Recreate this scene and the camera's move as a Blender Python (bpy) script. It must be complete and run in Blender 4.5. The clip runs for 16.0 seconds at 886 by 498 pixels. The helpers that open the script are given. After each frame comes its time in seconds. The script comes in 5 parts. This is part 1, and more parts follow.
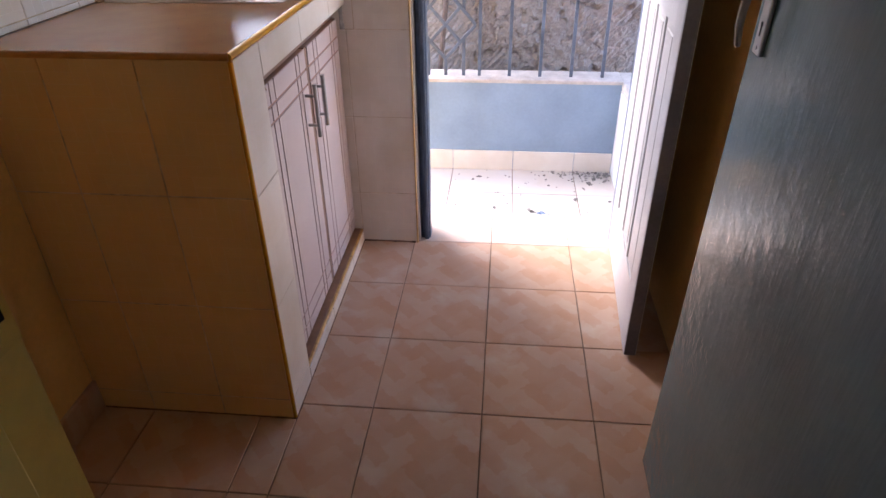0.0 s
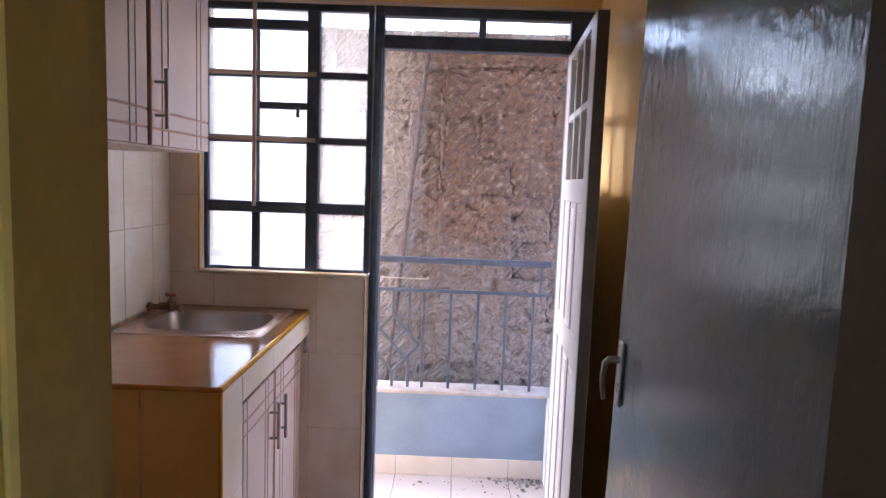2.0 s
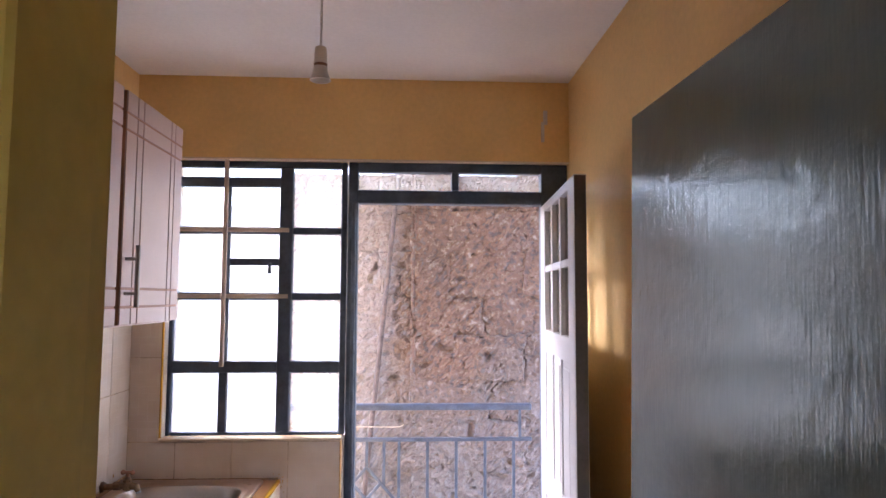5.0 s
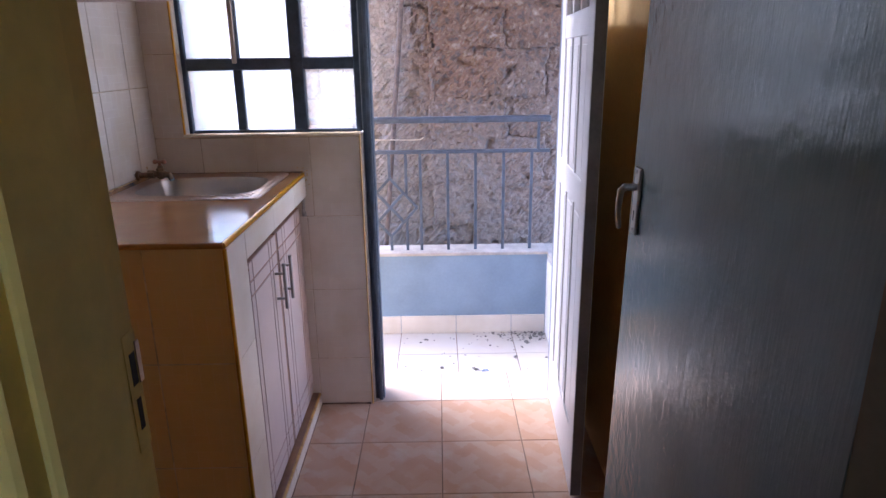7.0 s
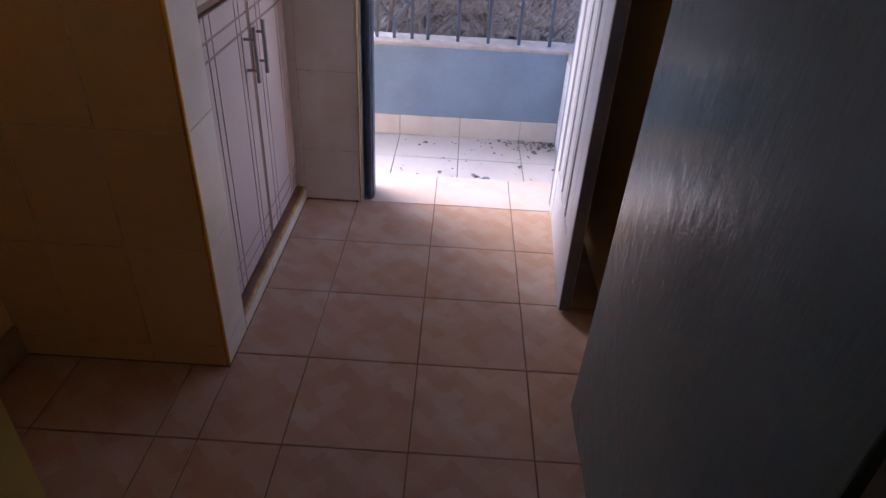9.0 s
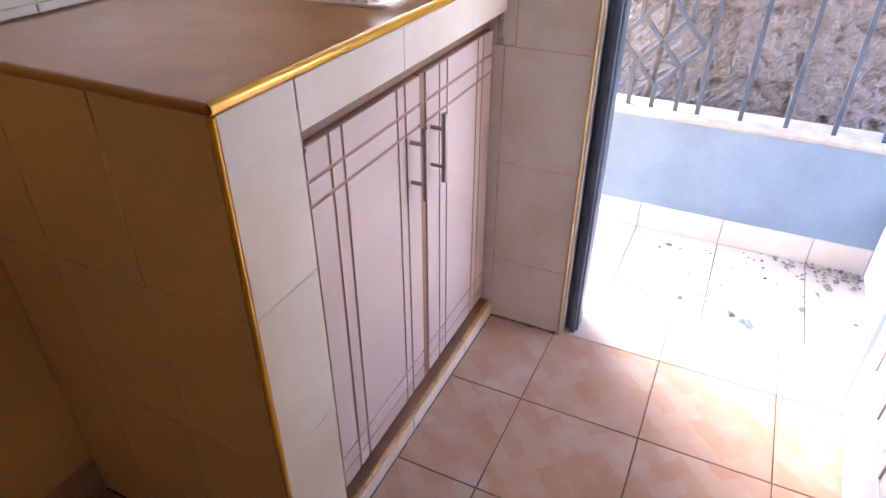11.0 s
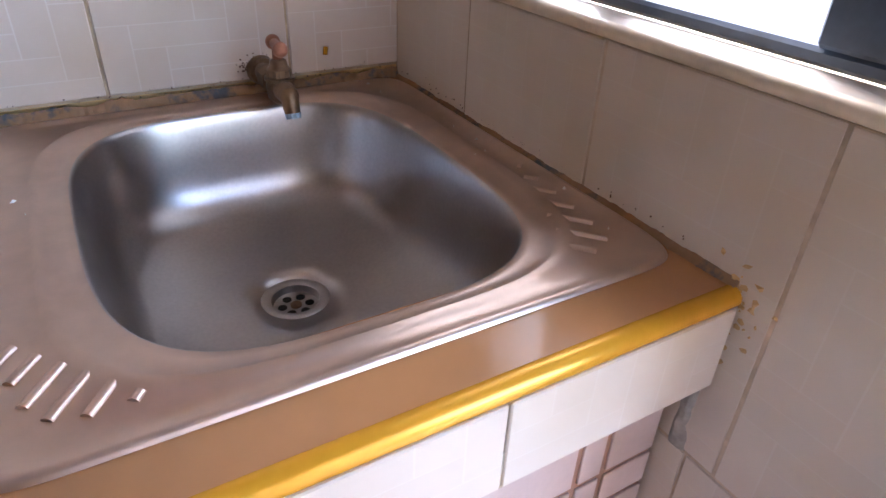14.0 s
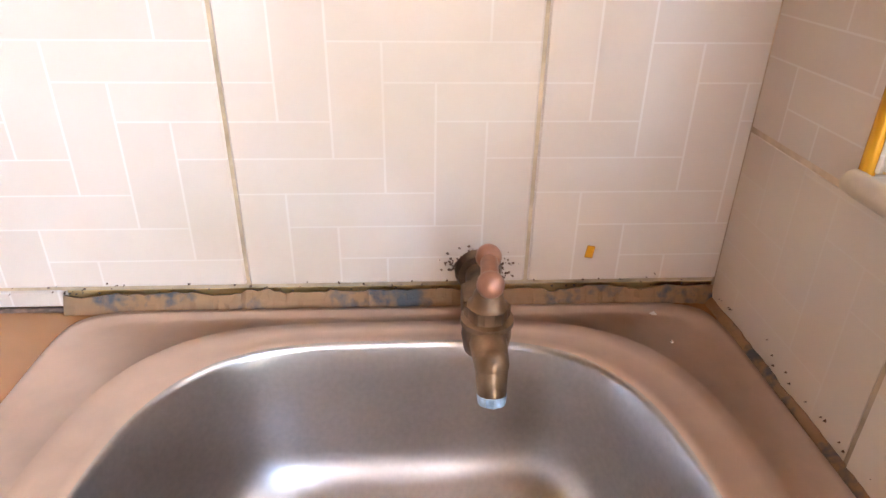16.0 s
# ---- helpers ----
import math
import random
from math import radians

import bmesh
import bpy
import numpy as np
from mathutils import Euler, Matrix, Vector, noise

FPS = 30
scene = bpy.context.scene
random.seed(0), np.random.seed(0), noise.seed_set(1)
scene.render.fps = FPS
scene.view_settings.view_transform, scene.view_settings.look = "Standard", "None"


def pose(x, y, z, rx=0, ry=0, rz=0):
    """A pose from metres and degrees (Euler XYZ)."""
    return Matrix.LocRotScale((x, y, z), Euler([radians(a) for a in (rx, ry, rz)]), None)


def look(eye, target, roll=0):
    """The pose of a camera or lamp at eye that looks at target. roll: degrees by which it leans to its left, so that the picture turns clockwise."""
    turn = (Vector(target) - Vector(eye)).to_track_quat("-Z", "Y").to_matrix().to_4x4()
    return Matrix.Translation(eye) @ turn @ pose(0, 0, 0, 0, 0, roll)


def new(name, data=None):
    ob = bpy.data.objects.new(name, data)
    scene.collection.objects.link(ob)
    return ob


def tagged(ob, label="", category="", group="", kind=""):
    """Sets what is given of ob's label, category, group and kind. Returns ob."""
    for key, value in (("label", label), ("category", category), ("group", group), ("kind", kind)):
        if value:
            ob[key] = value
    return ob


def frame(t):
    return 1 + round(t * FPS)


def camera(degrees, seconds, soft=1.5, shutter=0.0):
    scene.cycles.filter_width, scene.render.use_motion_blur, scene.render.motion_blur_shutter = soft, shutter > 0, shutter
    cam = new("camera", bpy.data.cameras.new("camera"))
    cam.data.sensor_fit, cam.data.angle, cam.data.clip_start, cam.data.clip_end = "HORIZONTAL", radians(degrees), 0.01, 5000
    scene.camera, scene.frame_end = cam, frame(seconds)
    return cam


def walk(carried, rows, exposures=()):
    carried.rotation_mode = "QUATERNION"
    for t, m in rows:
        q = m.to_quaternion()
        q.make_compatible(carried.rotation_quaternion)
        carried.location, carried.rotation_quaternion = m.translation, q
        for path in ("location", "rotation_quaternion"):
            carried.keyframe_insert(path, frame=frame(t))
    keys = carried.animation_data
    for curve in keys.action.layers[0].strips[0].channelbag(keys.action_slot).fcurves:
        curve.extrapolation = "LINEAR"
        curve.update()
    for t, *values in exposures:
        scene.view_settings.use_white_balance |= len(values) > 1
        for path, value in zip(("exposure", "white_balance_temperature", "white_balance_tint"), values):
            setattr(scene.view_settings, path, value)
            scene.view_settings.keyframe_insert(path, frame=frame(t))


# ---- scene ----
cam = camera(69.5, 16.0)
PATH = [
    (0, (0.047, 0.096, 1.302), (-0.12, 1.787, 0.247), -0.7),
    (0.5, (0.065, -0.096, 1.334), (-0.021, 1.694, 0.446), -0.8),
    (1, (0.088, -0.163, 1.397), (0.062, 1.719, 0.72), -1.8),
    (1.5, (0.082, -0.192, 1.448), (0.071, 1.766, 1.04), -0.8),
    (2, (0.065, -0.202, 1.491), (0.039, 1.787, 1.284), 2.1),
    (2.5, (0.076, -0.227, 1.514), (0.096, 1.772, 1.556), 2.8),
    (3, (0.044, -0.203, 1.611), (0.091, 1.793, 1.735), 2.6),
    (3.5, (0.03, -0.192, 1.657), (0.101, 1.8, 1.814), 0.7),
    (3.7, (0.027, -0.184, 1.659), (0.114, 1.806, 1.844), -0.1),
    (5.8, (-0.018, -0.133, 1.585), (0.08, 1.865, 1.622), 0.5),
    (6, (0.01, -0.147, 1.565), (0.094, 1.851, 1.523), 0.4),
    (6.5, (0.004, -0.167, 1.461), (0.017, 1.808, 1.145), 1.8),
    (7, (0.029, -0.154, 1.394), (0.038, 1.76, 0.813), -0.8),
    (7.5, (0.044, -0.164, 1.351), (0.052, 1.693, 0.607), -0.1),
    (8, (0.075, -0.136, 1.287), (0.128, 1.62, 0.332), 1.1),
    (8.2, (0.074, -0.134, 1.265), (0.138, 1.583, 0.241), 1.5),
    (10.3, (0.12, 0.537, 1.217), (-0.384, 2.112, 0.092), 2.7),
    (10.5, (0.101, 0.588, 1.22), (-0.513, 2.133, 0.108), 1.2),
    (11, (0.045, 0.79, 1.231), (-0.672, 2.303, 0.137), 0.2),
    (11.5, (0.005, 0.979, 1.247), (-0.739, 2.523, 0.215), 2.0),
    (12, (-0.03, 1.192, 1.245), (-0.962, 2.694, 0.311), 1.2),
    (12.5, (-0.047, 1.347, 1.249), (-1.121, 2.723, 0.273), 0.4),
    (13, (-0.109, 1.548, 1.237), (-1.285, 2.816, 0.233), 0.7),
    (13.5, (-0.196, 1.697, 1.232), (-1.444, 2.851, 0.178), 0.4),
    (14, (-0.273, 1.854, 1.232), (-1.719, 2.743, 0.174), 2.6),
    (14.5, (-0.358, 1.934, 1.224), (-1.917, 2.557, 0.136), 2.3),
    (15, (-0.49, 1.983, 1.221), (-2.105, 2.405, 0.119), 2.3),
    (15.5, (-0.58, 2.0, 1.226), (-2.302, 2.217, 0.233), 0.2),
    (16, (-0.619, 2.002, 1.236), (-2.384, 2.109, 0.301), 0.9),
]
EXPOSURES = [(0.0, 4.04, 6170, 19), (0.5, 3.15, 5450, 20), (1.0, 2.8, 5120, 19), (1.5, 3.69, 5620, 21), (2.5, 3.9, 6310, 23), (3.5, 4.52, 6200, 20), (6.0, 4.01, 5790, 23),
             (6.5, 3.67, 5580, 23), (7.0, 3.74, 5580, 21), (7.5, 3.42, 5580, 21), (8.0, 2.22, 5460, 27), (10.5, 4.51, 6060, 19), (11.5, 4.5, 5910, 19), (12.0, 4.5, 5900, 19),
             (13.0, 4.11, 5830, 19), (13.5, 3.62, 5880, 17), (14.0, 4.51, 5580, 17), (14.5, 5.78, 5830, 16), (15.0, 6.01, 6330, 15), (16.0, 5.69, 6330, 16)]
walk(cam, [(t, look(eye, target, roll)) for t, eye, target, roll in PATH], EXPOSURES)

# ---- light ----
world = bpy.data.worlds.new("sky")
scene.world = world
world.use_nodes = True
wn = world.node_tree
sky = wn.nodes.new("ShaderNodeTexSky")
sky.sky_type = "NISHITA"
sky.sun_disc = False
SUN_UP, SUN_ROUND = 36.0, 300.0
sky.sun_elevation, sky.sun_rotation = radians(SUN_UP), radians(SUN_ROUND)
sky.dust_density = 1.0
wn.links.new(sky.outputs[0], wn.nodes["Background"].inputs[0])
wn.nodes["Background"].inputs[1].default_value = 0.15
sun = new("sun", bpy.data.lights.new("sun", "SUN"))
sun.data.energy, sun.data.angle, sun.data.color = 0.8, radians(45), (1.0, 0.96, 0.91)
az = radians(SUN_ROUND)
sun_way = Vector((math.sin(az) * math.cos(radians(SUN_UP)), math.cos(az) * math.cos(radians(SUN_UP)), math.sin(radians(SUN_UP))))
sun.matrix_world = look(sun_way * 20, (0, 0, 0))

# ---- plan ----
LEFT, RIGHT, YW, CEIL = -1.030, 0.585, 2.235, 2.455   # wall faces, window wall, ceiling
NEAR, NEAR0 = 0.388, 0.225                              # partition with the grey door
TILE_X = -1.018                                       # face of the tiles on the left wall
OUT = 2.385                                           # outer face of the window wall
BALC, PAR = -0.066, 3.070                              # balcony floor, parapet face
WX0, WX1, WZ0, WZ1 = -0.905, -0.255, 1.124, 2.145      # window opening
CX, CY, CZ = -0.475, 1.285, 0.978                     # counter front, near end, top


# ---- materials ----
def mat(name, colour, rough=0.6, metal=0.0, vary=0.12, scale=6.0, fine=90.0, bump=0.1, coat=0.0, stain=None, spec=0.5, dist=0.004, spread=0.06, span=(0.45, 0.95)):
    """Painted or solid surface with two scales of variation."""
    m = bpy.data.materials.new(name)
    m.use_nodes = True
    nt = m.node_tree
    b = nt.nodes["Principled BSDF"]
    tc = nt.nodes.new("ShaderNodeTexCoord")
    n1, n2 = nt.nodes.new("ShaderNodeTexNoise"), nt.nodes.new("ShaderNodeTexNoise")
    n1.inputs["Scale"].default_value, n1.inputs["Detail"].default_value = scale, 5
    n2.inputs["Scale"].default_value, n2.inputs["Detail"].default_value = fine, 3
    info = nt.nodes.new("ShaderNodeObjectInfo")
    off = nt.nodes.new("ShaderNodeVectorMath")
    off.operation = "ADD"
    nt.links.new(tc.outputs["Object"], off.inputs[0])
    nt.links.new(info.outputs["Random"], off.inputs[1])
    for n in (n1, n2):
        nt.links.new(off.outputs[0], n.inputs["Vector"])
    add = nt.nodes.new("ShaderNodeMath")
    add.operation = "MULTIPLY_ADD"
    nt.links.new(n2.outputs[0], add.inputs[0])
    add.inputs[1].default_value = 0.4
    nt.links.new(n1.outputs[0], add.inputs[2])
    ramp = nt.nodes.new("ShaderNodeValToRGB")
    ramp.color_ramp.elements[0].position, ramp.color_ramp.elements[1].position = span
    dark = stain or tuple(c * (1 - 2 * vary) for c in colour)
    light = tuple(min(1, c * (1 + vary)) for c in colour)
    ramp.color_ramp.elements[0].color, ramp.color_ramp.elements[1].color = (*dark, 1), (*light, 1)
    nt.links.new(add.outputs[0], ramp.inputs[0])
    nt.links.new(ramp.outputs[0], b.inputs["Base Color"])
    rr = nt.nodes.new("ShaderNodeMapRange")
    rr.inputs[3].default_value, rr.inputs[4].default_value = (rough - spread) if rough + spread < 0.27 else max(0.29, rough - spread), min(1, rough + spread)
    nt.links.new(n1.outputs[0], rr.inputs[0])
    nt.links.new(rr.outputs[0], b.inputs["Roughness"])
    b.inputs["Metallic"].default_value = metal
    b.inputs["Specular IOR Level"].default_value = spec
    b.inputs["Coat Weight"].default_value = coat
    if bump:
        bp = nt.nodes.new("ShaderNodeBump")
        bp.inputs["Strength"].default_value, bp.inputs["Distance"].default_value = bump, dist
        nt.links.new(add.outputs[0], bp.inputs["Height"])
        nt.links.new(bp.outputs[0], b.inputs["Normal"])
    return m


def node(nt, op, a=None, b=None, c=None):
    n = nt.nodes.new("ShaderNodeMath")
    n.operation = op
    for k, v in enumerate((a, b, c)):
        if v is None:
            continue
        if isinstance(v, (int, float)):
            n.inputs[k].default_value = v
        else:
            nt.links.new(v, n.inputs[k])
    return n.outputs[0]


def mixed(nt, fac, a, b):
    n = nt.nodes.new("ShaderNodeMix")
    n.data_type = "RGBA"
    for sock, v in ((n.inputs[0], fac), (n.inputs[6], a), (n.inputs[7], b)):
        if isinstance(v, tuple):
            sock.default_value = (*v, 1)
        elif isinstance(v, (int, float)):
            sock.default_value = v
        else:
            nt.links.new(v, sock)
    return n.outputs[2]


def wall_tile_mat(name, dark, light, print_):
    """Glazed wall tile, printed with a pale herringbone of small planks."""
    m = bpy.data.materials.new(name)
    m.use_nodes = True
    nt = m.node_tree
    b = nt.nodes["Principled BSDF"]
    tc = nt.nodes.new("ShaderNodeTexCoord")
    sep = nt.nodes.new("ShaderNodeSeparateXYZ")
    nt.links.new(tc.outputs["Object"], sep.inputs[0])
    u, v = node(nt, "DIVIDE", sep.outputs[0], 0.0333), node(nt, "DIVIDE", sep.outputs[1], 0.0247)
    i, j = node(nt, "FLOOR", u), node(nt, "FLOOR", v)
    fu, fv = node(nt, "SUBTRACT", u, i), node(nt, "SUBTRACT", v, j)
    r = node(nt, "FLOORED_MODULO", node(nt, "ADD", node(nt, "ADD", i, j), 3.0), 6.0)
    t = 0.022
    lo_u, hi_u = node(nt, "LESS_THAN", fu, t), node(nt, "GREATER_THAN", fu, 1 - t)
    lo_v, hi_v = node(nt, "LESS_THAN", fv, t), node(nt, "GREATER_THAN", fv, 1 - t)
    is_r = lambda k: node(nt, "COMPARE", r, float(k), 0.1)  # noqa: E731
    flat = node(nt, "LESS_THAN", r, 2.5)
    mx = lambda *s: s[0] if len(s) == 1 else node(nt, "MAXIMUM", s[0], mx(*s[1:]))  # noqa: E731
    lines_h = mx(lo_v, hi_v, node(nt, "MULTIPLY", lo_u, is_r(0)), node(nt, "MULTIPLY", hi_u, is_r(2)))
    lines_v = mx(lo_u, hi_u, node(nt, "MULTIPLY", lo_v, is_r(3)), node(nt, "MULTIPLY", hi_v, is_r(5)))
    line = node(nt, "ADD", node(nt, "MULTIPLY", lines_h, flat), node(nt, "MULTIPLY", lines_v, node(nt, "SUBTRACT", 1.0, flat)))
    # one tint for each little plank
    ci = node(nt, "SUBTRACT", i, node(nt, "MULTIPLY", flat, r))
    cj = node(nt, "SUBTRACT", j, node(nt, "MULTIPLY", node(nt, "SUBTRACT", 1.0, flat), node(nt, "SUBTRACT", r, 3.0)))
    comb = nt.nodes.new("ShaderNodeCombineXYZ")
    info = nt.nodes.new("ShaderNodeObjectInfo")
    nt.links.new(ci, comb.inputs[0]), nt.links.new(cj, comb.inputs[1])
    wn_ = nt.nodes.new("ShaderNodeTexWhiteNoise")
    nt.links.new(comb.outputs[0], wn_.inputs["Vector"])
    grain = nt.nodes.new("ShaderNodeTexNoise")
    grain.inputs["Scale"].default_value, grain.inputs["Detail"].default_value = 14, 4
    off = nt.nodes.new("ShaderNodeVectorMath")
    off.operation = "ADD"
    nt.links.new(tc.outputs["Object"], off.inputs[0]), nt.links.new(info.outputs["Random"], off.inputs[1])
    nt.links.new(off.outputs[0], grain.inputs["Vector"])
    tone = node(nt, "ADD", node(nt, "MULTIPLY", wn_.outputs[0], 0.28), node(nt, "MULTIPLY", grain.outputs[0], 0.75))
    body = mixed(nt, tone, dark, light)
    col = mixed(nt, node(nt, "MULTIPLY", line, print_), body, (0.82, 0.79, 0.75))
    # old splashes and grease, in large soft patches
    film = nt.nodes.new("ShaderNodeTexNoise")
    film.inputs["Scale"].default_value, film.inputs["Detail"].default_value = 4.0, 7
    geo = nt.nodes.new("ShaderNodeNewGeometry")
    nt.links.new(geo.outputs["Position"], film.inputs["Vector"])
    fr = nt.nodes.new("ShaderNodeMapRange")
    fr.inputs[1].default_value, fr.inputs[2].default_value = 0.46, 0.70
    nt.links.new(film.outputs[0], fr.inputs[0])
    col = mixed(nt, node(nt, "MULTIPLY", fr.outputs[0], 0.55), col, (0.54, 0.41, 0.265))
    nt.links.new(col, b.inputs["Base Color"])
    b.inputs["Roughness"].default_value = 0.38
    b.inputs["Specular IOR Level"].default_value = 0.4
    bp = nt.nodes.new("ShaderNodeBump")
    bp.inputs["Strength"].default_value, bp.inputs["Distance"].default_value = 0.12, 0.002
    nt.links.new(grain.outputs[0], bp.inputs["Height"])
    nt.links.new(bp.outputs[0], b.inputs["Normal"])
    return m


def floor_tile_mat(name, light, warm, dusty):
    """Glazed floor tile with soft slanting peach and cream patches; dust lies over it."""
    m = bpy.data.materials.new(name)
    m.use_nodes = True
    nt = m.node_tree
    b = nt.nodes["Principled BSDF"]
    tc = nt.nodes.new("ShaderNodeTexCoord")
    info = nt.nodes.new("ShaderNodeObjectInfo")
    wob = nt.nodes.new("ShaderNodeTexNoise")
    wob.inputs["Scale"].default_value, wob.inputs["Detail"].default_value = 55, 4
    nt.links.new(tc.outputs["Object"], wob.inputs["Vector"])
    push = nt.nodes.new("ShaderNodeVectorMath")
    push.operation = "MULTIPLY_ADD"
    nt.links.new(wob.outputs["Color"], push.inputs[0])
    push.inputs[1].default_value = (0.030, 0.030, 0.0)
    nt.links.new(tc.outputs["Object"], push.inputs[2])
    mp = nt.nodes.new("ShaderNodeMapping")
    mp.inputs["Rotation"].default_value = (0, 0, radians(45))
    mp.inputs["Scale"].default_value = (23.57, 23.57, 1)
    nt.links.new(push.outputs[0], mp.inputs["Vector"])
    sp = nt.nodes.new("ShaderNodeSeparateXYZ")
    nt.links.new(mp.outputs[0], sp.inputs[0])
    i, j = node(nt, "FLOOR", sp.outputs[0]), node(nt, "FLOOR", sp.outputs[1])
    r = node(nt, "FLOORED_MODULO", node(nt, "ADD", i, j), 4.0)
    flat = node(nt, "LESS_THAN", r, 1.5)
    ci = node(nt, "SUBTRACT", i, node(nt, "MULTIPLY", flat, r))
    cj = node(nt, "SUBTRACT", j, node(nt, "MULTIPLY", node(nt, "SUBTRACT", 1.0, flat), node(nt, "SUBTRACT", r, 2.0)))
    comb = nt.nodes.new("ShaderNodeCombineXYZ")
    nt.links.new(ci, comb.inputs[0]), nt.links.new(cj, comb.inputs[1])
    sepc = nt.nodes.new("ShaderNodeTexWhiteNoise")
    nt.links.new(comb.outputs[0], sepc.inputs["Vector"])
    cloud = nt.nodes.new("ShaderNodeTexNoise")
    cloud.inputs["Scale"].default_value, cloud.inputs["Detail"].default_value = 9, 6
    geo = nt.nodes.new("ShaderNodeNewGeometry")
    nt.links.new(geo.outputs["Position"], cloud.inputs["Vector"])
    tone = node(nt, "MULTIPLY_ADD", cloud.outputs[0], 0.9, node(nt, "MULTIPLY_ADD", sepc.outputs[0], 0.46, -0.19))
    col = mixed(nt, tone, light, warm)
    dust = nt.nodes.new("ShaderNodeTexNoise")
    dust.inputs["Scale"].default_value, dust.inputs["Detail"].default_value = 5, 9
    nt.links.new(geo.outputs["Position"], dust.inputs["Vector"])
    dr = nt.nodes.new("ShaderNodeMapRange")
    dr.inputs[1].default_value, dr.inputs[2].default_value = 0.62 - 0.5 * dusty, 0.85 - 0.45 * dusty
    nt.links.new(dust.outputs[0], dr.inputs[0])
    col = mixed(nt, node(nt, "MULTIPLY", dr.outputs[0], 0.8), col, (0.56, 0.51, 0.47))
    nt.links.new(col, b.inputs["Base Color"])
    rg = nt.nodes.new("ShaderNodeMapRange")
    rg.inputs[3].default_value, rg.inputs[4].default_value = 0.29, 0.6
    nt.links.new(dust.outputs[0], rg.inputs[0])
    nt.links.new(rg.outputs[0], b.inputs["Roughness"])
    bp = nt.nodes.new("ShaderNodeBump")
    bp.inputs["Strength"].default_value, bp.inputs["Distance"].default_value = 0.1, 0.002
    nt.links.new(cloud.outputs[0], bp.inputs["Height"])
    nt.links.new(bp.outputs[0], b.inputs["Normal"])
    return m


def glass_mat(name, dust, rough=0.0):
    """Dusty window glass: most light goes straight on, the dust film scatters the rest."""
    m = bpy.data.materials.new(name)
    m.use_nodes = True
    nt = m.node_tree
    nt.nodes.remove(nt.nodes["Principled BSDF"])
    out = nt.nodes["Material Output"]
    tr, tl, gl = nt.nodes.new("ShaderNodeBsdfTransparent"), nt.nodes.new("ShaderNodeBsdfTranslucent"), nt.nodes.new("ShaderNodeBsdfGlossy")
    tl.inputs[0].default_value = (0.9, 0.9, 0.88, 1)
    gl.inputs["Roughness"].default_value = 0.05
    ns = nt.nodes.new("ShaderNodeTexNoise")
    ns.inputs["Scale"].default_value, ns.inputs["Detail"].default_value = 9, 6
    geo = nt.nodes.new("ShaderNodeNewGeometry")
    nt.links.new(geo.outputs["Position"], ns.inputs["Vector"])
    f = node(nt, "MULTIPLY_ADD", ns.outputs[0], 0.3, dust - 0.15)
    a, b = nt.nodes.new("ShaderNodeMixShader"), nt.nodes.new("ShaderNodeMixShader")
    nt.links.new(f, a.inputs[0]), nt.links.new(tr.outputs[0], a.inputs[1]), nt.links.new(tl.outputs[0], a.inputs[2])
    fr = nt.nodes.new("ShaderNodeFresnel")
    nt.links.new(fr.outputs[0], b.inputs[0]), nt.links.new(a.outputs[0], b.inputs[1]), nt.links.new(gl.outputs[0], b.inputs[2])
    nt.links.new(b.outputs[0], out.inputs[0])
    return m


